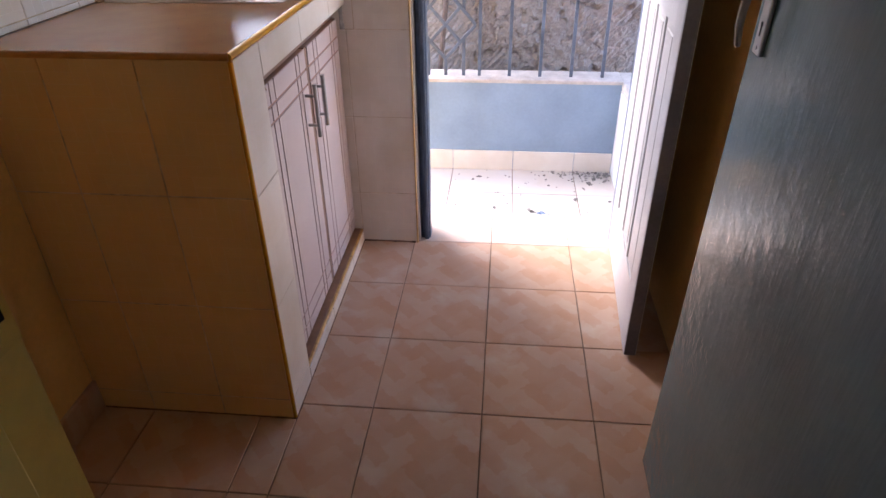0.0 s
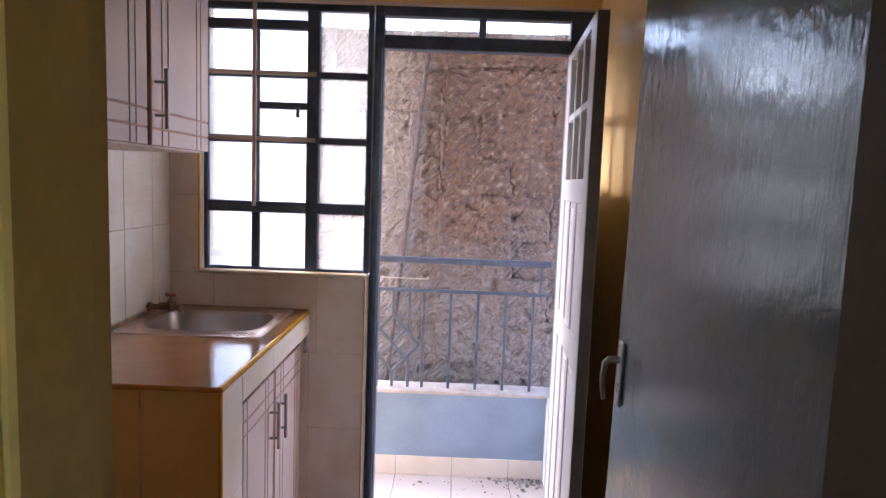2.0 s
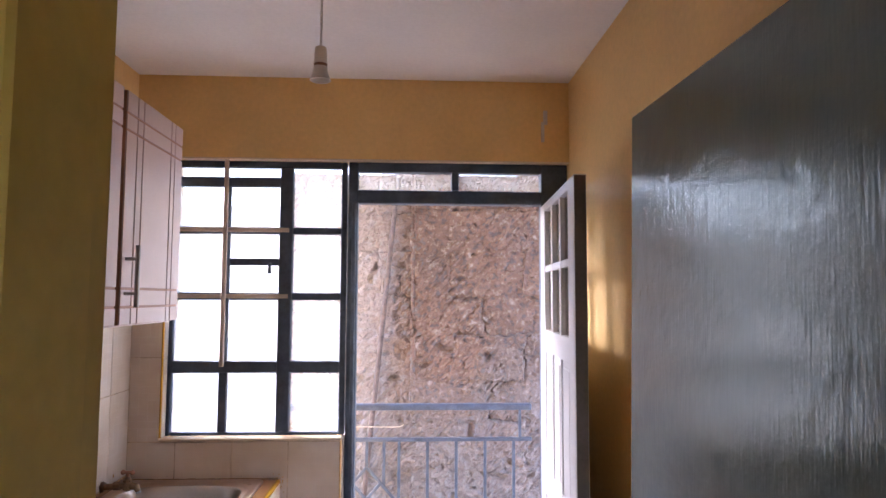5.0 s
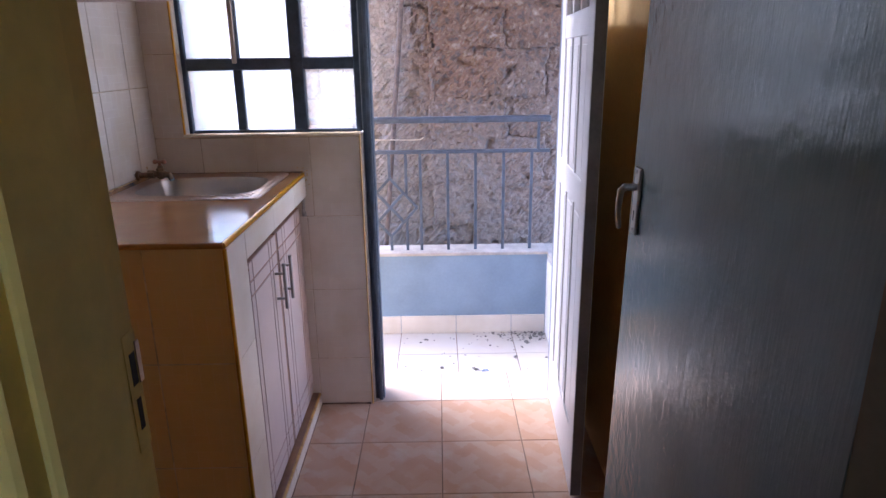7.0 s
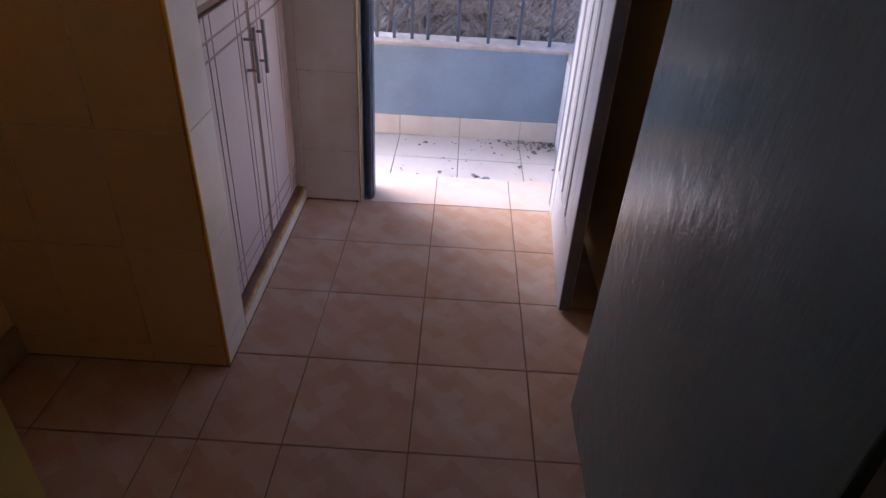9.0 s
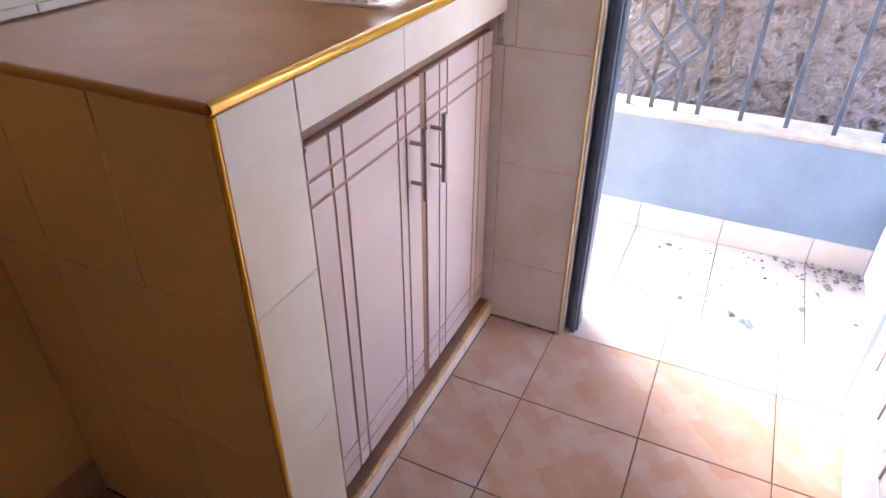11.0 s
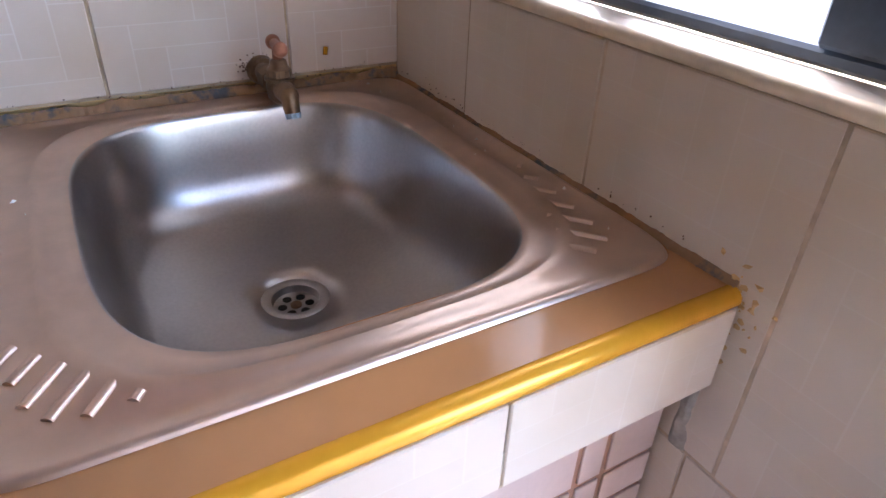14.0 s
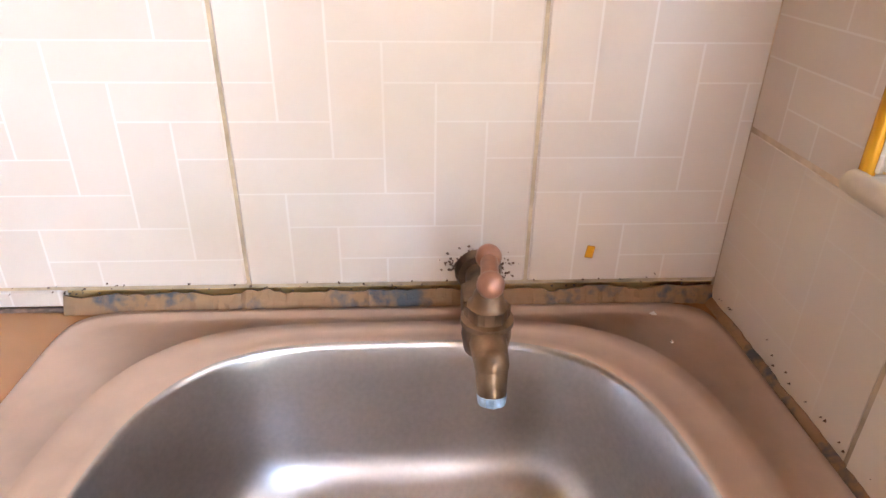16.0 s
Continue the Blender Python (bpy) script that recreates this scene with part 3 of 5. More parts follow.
part("glazing_bar", boxm(COLS[0][1] + 0.004, COLS[1][0] - 0.004, FY0 + 0.008, FY1 - 0.006, ROWS_Z[1][0], 2.043, 0.002), FRAME, window_1)
for c in range(3):
    for r in range(1, 3):
        part("glazing_bar", boxm(COLS[c][0], COLS[c][1], FY0 + 0.006, FY1 - 0.006, ROWS_Z[r][1], ROWS_Z[r + 1][0], 0.002), FRAME, window_1)
part("fanlight_rail", boxm(COLS[1][0], COLS[1][1], FY0, FY1 - 0.008, 1.748, 1.774, 0.002), FRAME, window_1)
stay = part("window_catch", rod(rod(bmesh.new(), (-0.537, FY0 + 0.002, 1.755), (-0.537, FY0 - 0.014, 1.748), 0.004), (-0.537, FY0 - 0.014, 1.752), (-0.537, FY0 - 0.016, 1.716), 0.006, 0.008), FRAME, window_1, "small dark hanging catch")
for c in range(3):
    tops = ROWS_Z[:3] + [(ROWS_Z[3][0], 2.043 if c < 2 else 2.116)]
    for z0, z1 in tops:
        pane = part("pane", boxm(COLS[c][0] - 0.003, COLS[c][1] + 0.003, 2.2835, 2.2865, z0 - 0.003, z1 + 0.003), CLEAR if c == 2 else GLASS, window_1)
        pane.visible_shadow = False
pane = part("pane", boxm(COLS[0][0], COLS[1][1], 2.2835, 2.2865, 2.080, 2.116), GLASS, window_1)
pane.visible_shadow = False
GY = FY0 - 0.020
part("security_bar", boxm(-0.711, -0.695, GY, GY + 0.010, 1.375, WZ1 - 0.002, 0.002), CREAM, window_1, "cream painted flat bar")
for z in (1.880, 1.633):
    part("security_bar", boxm(WX0 + 0.004, -0.470, GY + 0.010, GY + 0.018, z - 0.008, z + 0.008, 0.002), CREAM, window_1, "cream painted flat bar")
for z in (1.880, 1.633):
    part("bar_lug", boxm(-0.485, -0.470, GY + 0.014, FY0 + 0.004, z - 0.007, z + 0.007), CREAM, window_1)

DX0, DX1, DTOP = -0.215, 0.482, 1.985      # clear opening of the balcony door
door_2 = tagged(new("door_2"), "blue-black steel balcony door frame with glazed transom", "door frame", kind="structure")
part("frame_post", boxm(-0.252, DX0, FY0 - 0.006, FY1 + 0.012, 0, WZ1 - 0.004, 0.003), FRAME, door_2)
part("post_stop", boxm(-0.236, DX0 - 0.006, FY0 - 0.018, FY0 - 0.006, 0.0, DTOP, 0.002), RAIL, door_2)
part("frame_post", boxm(DX1, RIGHT - 0.002, FY0 - 0.006, FY1 + 0.012, 0, WZ1 - 0.004, 0.003), FRAME, door_2)
part("frame_head", boxm(DX0, DX1, FY0 - 0.006, FY1 + 0.012, DTOP, 2.036, 0.003), FRAME, door_2)
part("frame_top", boxm(DX0, DX1, FY0 - 0.006, FY1 + 0.012, 2.106, WZ1 - 0.004, 0.003), FRAME, door_2)
part("transom_post", boxm(0.138, 0.166, FY0 - 0.004, FY1 + 0.010, 2.036, 2.106, 0.003), FRAME, door_2)
for x0, x1 in ((DX0, 0.138), (0.166, DX1)):
    pane = part("pane", boxm(x0, x1, 2.2835, 2.2865, 2.033, 2.109), CLEAR, door_2)
    pane.visible_shadow = False

# sill, reveal and the trims of the window wall
structure("window_sill", boxm(WX0, -0.262, 2.222, FY0, WZ0 - 0.010, WZ0, 0.002), WTILE, "pale glazed tile window sill", "window sill")
structure("sill_trim", rod(bmesh.new(), (WX0, 2.223, WZ0 - 0.004), (-0.262, 2.223, WZ0 - 0.004), 0.0065), STRIM, "pale yellow edge trim along the sill", "trim", True)
structure("jamb_trim", rod(bmesh.new(), (-0.262, 2.226, 0.0), (-0.262, 2.226, WZ0 - 0.004), 0.0038), TRIM2, "faded yellow plastic corner trim of the tiled jamb", "trim", True)
structure("reveal_trim", rod(bmesh.new(), (WX0, 2.229, WZ0), (WX0, 2.229, 1.71), 0.004), TRIM, "yellow corner trim of the window reveal", "trim", True)
structure("reveal", boxm(-0.2665, -0.2535, 2.234, OUT, 0, WZ0 - 0.004), COPE, "white painted reveal beside the balcony door", "reveal")
structure("soffit", boxm(WX0, RIGHT, YW - 0.002, FY0, WZ1 - 0.003, WZ1 + 0.002), mat("cream_soffit_paint", (0.72, 0.58, 0.42), 0.6), "cream painted underside of the lintel", "soffit")
structure("wall_mark", box(boxm(0.478, 0.490, YW - 0.004, YW - 0.001, 2.222, 2.30, 0.001), 0.486, 0.502, YW - 0.0045, YW - 0.001, 2.29, 2.345, 0.001), LAMPW, "pale strip of old tape left on the wall", "tape")

# white balcony door leaf, opened against the wall
def balcony_leaf():
    W, H, T = 0.664, 1.966, 0.036
    leaf = thing("balcony_door", "white painted timber balcony door, glazed above, open", "door")
    stiles = [(0.0, 0.095), (W - 0.095, W)]
    for x0, x1 in stiles:
        part("stile", boxm(x0, x1, 0, T, 0, H, 0.003), WHITEDOOR, leaf)
    for z0, z1 in ((0, 0.20), (0.93, 1.02), (1.43, 1.505), (H - 0.03, H)):
        part("rail", boxm(0.095, W - 0.095, 0.001, T - 0.001, z0, z1, 0.002), WHITEDOOR, leaf)
    wide = (W - 0.19 - 2 * 0.024) / 3
    for k in range(3):
        x0 = 0.095 + k * (wide + 0.024)
        if k:
            for z0, z1 in ((0.20, 0.93), (1.02, 1.43), (1.505, H - 0.03)):
                part("muntin", boxm(x0 - 0.024, x0, 0.002, T - 0.002, z0, z1, 0.002), WHITEDOOR, leaf)
        for z0, z1 in ((0.20, 0.93), (1.02, 1.43)):
            part("panel", box(boxm(x0, x0 + wide, 0.007, T - 0.007, z0, z1), x0 + 0.02, x0 + wide - 0.02, 0.004, T - 0.004, z0 + 0.02, z1 - 0.02, 0.005), WHITEDOOR, leaf)
        part("glazing_bar", boxm(x0, x0 + wide, 0.003, T - 0.003, 1.712, 1.736, 0.002), WHITEDOOR, leaf)
        for z0, z1 in ((1.505, 1.712), (1.736, H - 0.03)):
            p = part("pane", boxm(x0, x0 + wide, 0.0165, 0.0195, z0, z1), CLEAR, leaf)
            p.visible_shadow = False
    part("lock_edge", boxm(W, W + 0.0015, 0.002, T - 0.002, 0.004, H - 0.004), EDGEDOOR, leaf, "bare dark timber edge")
    # hinge at the frame; the leaf runs back towards the room
    leaf.matrix_world = Matrix.Translation((0.515, 2.262, 0.012)) @ Matrix.Rotation(radians(-93.5), 4, "Z") @ Matrix.Translation((0, -T, 0))
    return leaf


balcony_leaf()

# ---- grey kitchen door ----
def grey_door():
    d = thing("kitchen_door", "grey gloss painted flush timber door standing open", "door")
    X, Y0, Y1, H = 0.420, 0.410, 1.186, 1.980
    part("leaf", boxm(X, X + 0.040, Y0, Y1, 0.012, H, 0.003, 2), GREYDOOR, d)
    PY, PZ = 1.140, 1.010
    plate = part("handle_plate", boxm(X - 0.007, X, PY - 0.016, PY + 0.016, PZ, PZ + 0.138, 0.003, 2), CHROME, d, "dark steel lever handle plate")
    b = bmesh.new()
    pts = [(X - 0.004, PY, PZ + 0.098), (X - 0.029, PY, PZ + 0.098), (X - 0.036, PY + 0.002, PZ + 0.090), (X - 0.038, PY + 0.004, PZ + 0.066), (X - 0.037, PY + 0.006, PZ + 0.040), (X - 0.033, PY + 0.007, PZ + 0.014)]
    for p, q, r in zip(pts, pts[1:], (0.0075, 0.0072, 0.0066, 0.0060, 0.0052)):
        rod(b, p, q, r, r)
        bmesh.ops.create_uvsphere(b, u_segments=12, v_segments=8, radius=r, matrix=Matrix.Translation(q))
    part("lever", b, CHROME, plate, "drooping bright lever", True)
    part("keyhole", box(rod(bmesh.new(), (X - 0.0074, PY, PZ + 0.045), (X - 0.0066, PY, PZ + 0.045), 0.0045), X - 0.0074, X - 0.0066, PY - 0.0025, PY + 0.0025, PZ + 0.028, PZ + 0.044), BLACK, plate)
    for z in (PZ + 0.011, PZ + 0.129):
        part("screw", rod(bmesh.new(), (X - 0.0085, PY, z), (X - 0.006, PY, z), 0.0035), CHROME, plate)
    for z in (0.25, 1.0, 1.72):
        part("hinge", rod(bmesh.new(), (X + 0.036, Y0 - 0.004, z), (X + 0.036, Y0 - 0.004, z + 0.10), 0.006), CHROME, d)
    # the leaf hangs a little out of plumb, its head nearer the wall and the hinges
    d.matrix_world = Matrix.Translation((X, 0, 0)) @ Matrix.Rotation(radians(0.7), 4, "Y") @ Matrix.Rotation(radians(1.3), 4, "X") @ Matrix.Translation((-X, 0, 0))
    return d


grey_door()


# ---- cupboards ----
def grooved_door(name, parent, x, y0, y1, z0, z1, handle_y, handle_z0, handle_z1):
    """A white cupboard door facing +x, cut by pairs of brown grooves."""
    w, h, g = y1 - y0, z1 - z0, 0.0064
    d = part(name, boxm(x - 0.018, x - 0.0025, y0, y1, z0, z1, 0.002), GROOVE, parent)
    ys = [y0, y0 + 0.0615, y0 + 0.0985, y1 - 0.0905, y1 - 0.0595, y1]
    zs = [z0, z0 + 0.044, z0 + 0.090, z1 - 0.100, z1 - 0.057, z1]
    b = bmesh.new()
    for p, q in zip(ys, ys[1:]):
        for s, t in zip(zs, zs[1:]):
            box(b, x - 0.004, x, p + (g / 2 if p > y0 else 0.001), q - (g / 2 if q < y1 else 0.001), s + (g / 2 if s > z0 else 0.001), t - (g / 2 if t < z1 else 0.001), 0.0008)
    part("door_face", b, PANEL, d, "pinkish white face with brown grooves")
    if handle_y is None:
        return d
    hb = rod(bmesh.new(), (x + 0.030, handle_y, handle_z0), (x + 0.030, handle_y, handle_z1), 0.006, n=16)
    for z in (handle_z0 + 0.034, handle_z1 - 0.034):
        rod(hb, (x - 0.001, handle_y, z), (x + 0.030, handle_y, z), 0.0045)
    part("handle", hb, CHROME, d, "steel bar handle", True)
    return d


base = thing("base_cupboard", "tiled masonry base cupboard with two grooved white doors", "cupboard")
core = bmesh.new()
box(core, LEFT, CX - 0.0010, CY + 0.0008, 1.4385, 0, 0.922)
box(core, LEFT, -0.545, 1.4235, YW, 0, 0.80)
box(core, -0.545, CX - 0.008, 1.4235, YW - 0.008, 0, 0.048)
box(core, -0.545, CX - 0.0016, 1.4235, YW - 0.008, 0.889, 0.922)
core_ob = part("masonry_core", core, WGROUT, base)
part("face_board", boxm(-0.544, -0.528, 1.425, YW - 0.009, 0.050, 0.888), BROWN, base, "brown timber face frame")
part("face_stile", boxm(-0.528, -0.506, 1.4405, 1.474, 0.050, 0.888, 0.002), BROWN, base)
part("centre_stile", boxm(-0.528, -0.5085, 1.8475, 1.8705, 0.055, 0.846, 0.001), BROWN, base, "brown strip between the doors")
part("face_rail", boxm(-0.528, -0.518, 1.475, YW - 0.009, 0.847, 0.888, 0.002), BROWN, base)
part("ledge", boxm(-0.528, CX - 0.010, 1.4405, YW - 0.009, 0.046, 0.0535, 0.001), BROWN, base, "brown board ledge under the doors")
part("ledge_trim", rod(bmesh.new(), (CX - 0.007, 1.441, 0.047), (CX - 0.007, YW - 0.009, 0.047), 0.0060), TRIM4, base, "scuffed orange edge trim", True)
part("ledge_tile", boxm(CX - 0.008, CX, 1.4410, 1.725, 0.001, 0.040, 0.001), WTILE, base)
part("ledge_tile", boxm(CX - 0.008, CX, 1.728, 2.028, 0.001, 0.040, 0.001), WTILE, base)
part("ledge_tile", boxm(CX - 0.008, CX, 2.031, YW - 0.009, 0.001, 0.040, 0.001), WTILE, base)
grooved_door("door", base, -0.506, 1.478, 1.846, 0.062, 0.845, 1.806, 0.604, 0.758)
grooved_door("door", base, -0.506, 1.872, 2.225, 0.062, 0.845, 1.894, 0.606, 0.758)
part("corner_trim", rod(bmesh.new(), (CX - 0.004, CY + 0.004, 0.0), (CX - 0.004, CY + 0.004, 0.963), 0.0050), TRIM, base, "yellow edge trim", True)
part("side_trim", boxm(-0.506, -0.480, 1.4388, 1.4402, 0.06, 0.886, 0.0008), GROUT, base)

worktop = thing("worktop", "tan glossy worktop with yellow trimmed edges", "worktop")
def slab_with_hole(xs, ys, z0, z1):
    """A slab, three by three cells, with the middle cell cut out for the bowl."""
    b = bmesh.new()
    v = {(i, j, k): b.verts.new((xs[i], ys[j], (z0, z1)[k])) for i in range(4) for j in range(4) for k in range(2)}
    for i in range(3):
        for j in range(3):
            if (i, j) != (1, 1):
                b.faces.new([v[i, j, 1], v[i + 1, j, 1], v[i + 1, j + 1, 1], v[i, j + 1, 1]])
                b.faces.new([v[i, j + 1, 0], v[i + 1, j + 1, 0], v[i + 1, j, 0], v[i, j, 0]])
    for n in range(3):
        for a in (0, 3):
            b.faces.new([v[a, n, 0], v[a, n + 1, 0], v[a, n + 1, 1], v[a, n, 1]])
            b.faces.new([v[n, a, 0], v[n + 1, a, 0], v[n + 1, a, 1], v[n, a, 1]])
    for a in (1, 2):
        b.faces.new([v[a, 1, 0], v[a, 2, 0], v[a, 2, 1], v[a, 1, 1]])
        b.faces.new([v[1, a, 0], v[2, a, 0], v[2, a, 1], v[1, a, 1]])
    return b


b = slab_with_hole([LEFT + 0.001, -0.974, -0.570, CX - 0.006], [CY + 0.006, 1.815, 2.170, YW - 0.001], 0.923, CZ)
part("slab", b, TOP, worktop)
part("edge_trim", rod(bmesh.new(), (CX - 0.008, CY + 0.004, CZ - 0.007), (CX - 0.008, YW - 0.009, CZ - 0.007), 0.0085, n=20), TRIM, worktop, "bright yellow rounded edge trim", True)
part("edge_trim", rod(bmesh.new(), (TILE_X, CY + 0.007, CZ - 0.007), (CX - 0.006, CY + 0.007, CZ - 0.007), 0.0080, n=20), TRIM_SHADE, worktop, "rounded yellow edge trim with shade painted into its colour", True)

upper = thing("wall_cupboard", "white grooved wall cupboard hung above the counter", "cupboard")
part("carcass", boxm(TILE_X + 0.002, -0.740, 1.02, 1.842, 1.555, 2.150, 0.002), PANEL, upper)
part("centre_stile", boxm(-0.740, -0.734, 1.436, 1.458, 1.560, 2.144), BROWN, upper)
grooved_door("door", upper, -0.720, 1.022, 1.436, 1.560, 2.147, None, 0, 0)
grooved_door("door", upper, -0.720, 1.458, 1.840, 1.560, 2.147, 1.480, 1.604, 1.758)


# ---- sink ----
def ring(bm, cx, cy, hx, hy, e, z, n=72):
    out = []
    for k in range(n):
        a = 2 * math.pi * k / n
        c, s = math.cos(a), math.sin(a)
        out.append(bm.verts.new((cx + hx * math.copysign(abs(c) ** (2 / e), c), cy + hy * math.copysign(abs(s) ** (2 / e), s), z)))
    return out


def sink():
    s = thing("kitchen_sink", "stainless steel single bowl sink set into the worktop", "sink")
    ox, oy, ohx, ohy = -0.769, 1.994, 0.243, 0.230
    bx, by, hx, hy = -0.769, 1.9945, 0.201, 0.1615
    dx, dy = -0.779, 1.997
    z = CZ + 0.0032
    prof = [(ox, oy, ohx, ohy, 18, CZ + 0.0005), (ox, oy, ohx - 0.001, ohy - 0.001, 18, z - 0.0005), (ox, oy, ohx - 0.003, ohy - 0.003, 17, z + 0.0014), (ox, oy, ohx - 0.006, ohy - 0.006, 16, z + 0.0008),
            (ox, oy, ohx - 0.010, ohy - 0.010, 14, z - 0.001), (ox, oy - 0.002, ohx - 0.013, ohy - 0.016, 11, z - 0.001),
            (bx, by + 0.003, hx + 0.021, hy + 0.034, 4.2, z - 0.001), (bx, by + 0.002, hx + 0.0175, hy + 0.029, 4.0, z + 0.0034),
            (bx, by + 0.001, hx + 0.013, hy + 0.023, 3.9, z - 0.0006), (bx, by, hx + 0.006, hy + 0.008, 3.6, z - 0.001),
            (bx, by, hx + 0.0015, hy + 0.0015, 3.5, z - 0.0012), (bx, by, hx, hy, 3.5, z - 0.0025), (bx, by, hx - 0.001, hy - 0.001, 3.5, z - 0.006), (bx, by, hx - 0.003, hy - 0.003, 3.5, z - 0.016), (bx, by, hx - 0.008, hy - 0.008, 3.5, z - 0.050),
            (bx, by, hx - 0.0115, hy - 0.0115, 3.5, z - 0.072), (bx, by, hx - 0.016, hy - 0.016, 3.45, z - 0.088), (bx, by, hx - 0.024, hy - 0.024, 3.4, z - 0.102), (bx, by, hx - 0.036, hy - 0.036, 3.3, z - 0.1125),
            (bx, by, hx - 0.052, hy - 0.050, 3.1, z - 0.1195), (bx, by, hx - 0.072, hy - 0.068, 2.9, z - 0.1245), (bx - 0.003, by + 0.004, hx - 0.098, hy - 0.086, 2.6, z - 0.1272), (dx, dy, 0.060, 0.054, 2.2, z - 0.1286), (dx, dy, 0.0335, 0.0335, 2.0, z - 0.1294), (dx, dy, 0.031, 0.031, 2.0, z - 0.146)]
    b = bmesh.new()
    rs = [ring(b, *p) for p in prof]
    for p, q in zip(rs, rs[1:]):
        for k in range(len(p)):
            b.faces.new((p[k], p[(k + 1) % len(p)], q[(k + 1) % len(p)], q[k]))
    b.faces.new(rs[-1][::-1])
    me = mesh_of("bowl", b, STEEL)
    me.materials.append(RIM)
    for n, p in enumerate(me.polygons):
        p.use_smooth = True
        p.material_index = 1 if n < 10 * 72 else 0
    bowl = new("bowl", me)
    bowl.parent = s
    zf = z - 0.130
    drain = part("drain", lathe(bmesh.new(), [(0.034, -0.0012), (0.0335, 0.0004), (0.032, 0.0014), (0.026, 0.0012), (0.0235, 0.0), (0.0225, -0.008), (0.0005, -0.0085)], (dx, dy, zf), 36, False), STEEL, s, "perforated steel drain strainer", True)
    for k in range(6):
        a = 2 * math.pi * k / 6 + 0.4
        hx_, hy_ = dx + 0.0135 * math.cos(a), dy + 0.0135 * math.sin(a)
        part("drain_hole", rod(bmesh.new(), (hx_, hy_, zf - 0.0088), (hx_, hy_, zf - 0.0076), 0.0046), BLACK, drain)
    part("drain_screw", rod(bmesh.new(), (dx, dy, zf - 0.0086), (dx, dy, zf - 0.0068), 0.0058), BRASS, drain)
    # pressed drainer ridges in the two front corners
    for n, (a, c, u, lens) in enumerate((((-0.715, 2.205), (-0.579, 2.152), (0.745, 0.667), (0.004, 0.013, 0.022, 0.030, 0.037, 0.040, 0.023)),
                                          ((-0.650, 1.778), (-0.566, 1.848), (0.81, -0.58), (0.010, 0.016, 0.024, 0.034, 0.036, 0.026, 0.008)))):
        for k, ln in enumerate(lens):
            px, py = a[0] + (c[0] - a[0]) * k / 6, a[1] + (c[1] - a[1]) * k / 6
            part("drainer_ridge", rod(bmesh.new(), (px, py, z - 0.0025), (px + u[0] * ln, py + u[1] * ln, z - 0.0025), 0.0040, n=10), RIM, s, smooth=True)
    return s


sink()
def crust(bm, a, b, into, size, seed, step=0.004, tall=1.0):
    """A crumbly fillet along a joint: into points off the wall, the other leg goes up it."""
    a, b, into = Vector(a), Vector(b), Vector(into)
    n = max(2, int((b - a).length / step))
    rings = []
    for k in range(n + 1):
        p = a.lerp(b, k / n)
        s1 = size * (0.85 + 0.4 * noise.noise(Vector((k * 0.11, seed, 1))) + 0.32 * noise.noise(Vector((k * 0.6, seed, 2))))
        s2 = tall * size * (0.8 + 0.30 * noise.noise(Vector((k * 0.13, seed, 8))) + 0.20 * noise.noise(Vector((k * 0.6, seed, 9))))
        rings.append([bm.verts.new(q) for q in (p, p + into * s1 * 1.2, p + into * s1 * 0.75 + Vector((0, 0, s2 * 0.55)), p + into * s1 * 0.2 + Vector((0, 0, s2)), p + Vector((0, 0, s2 * 0.9)) - into * 0.002)])
    for p, q in zip(rings, rings[1:]):
        for k in range(5):
            bm.faces.new((p[k], p[(k + 1) % 5], q[(k + 1) % 5], q[k]))
    bm.faces.new(rings[0]), bm.faces.new(rings[-1][::-1])
    return bm


structure("mortar_line", crust(bmesh.new(), (TILE_X - 0.0005, 1.30, CZ + 0.0003), (TILE_X - 0.0005, 1.759, CZ + 0.0003), (1, 0, 0), 0.0026, 12), GRIME, "thin dirty joint between worktop and tiles", "mortar")
structure("mortar_seam", crust(bmesh.new(), (TILE_X - 0.0005, 1.757, CZ + 0.0005), (TILE_X - 0.0005, YW - 0.006, CZ + 0.0005), (1, 0, 0), 0.0070, 2, tall=2.3), MORTAR, "cracked dirty mortar line behind the sink", "mortar")
structure("mortar_seam_window", crust(bmesh.new(), (TILE_X, YW - 0.0065, CZ + 0.0005), (-0.482, YW - 0.0065, CZ + 0.0005), (0, -1, 0), 0.0055, 5, tall=1.25), MORTAR, "cracked mortar line under the window wall", "mortar")
structure("mortar_seam_jamb", crust(bmesh.new(), (-0.474, YW - 0.0065, 0.0), (-0.270, YW - 0.0065, 0.0), (0, -1, 0), 0.006, 7), GRIME, "dirty mortar at the foot of the jamb", "mortar")

structure("floor_dirt_ledge", crust(bmesh.new(), (CX + 0.0002, CY, 0.0), (CX + 0.0002, YW - 0.008, 0.0), (1, 0, 0), 0.0030, 9), GRIME, "dirt gathered along the foot of the cupboard", "dirt")
structure("floor_dirt_end", crust(bmesh.new(), (LEFT + 0.012, CY - 0.0002, 0.0), (CX, CY - 0.0002, 0.0), (0, -1, 0), 0.0035, 10), GRIME, "dirt gathered along the foot of the tiled end", "dirt")


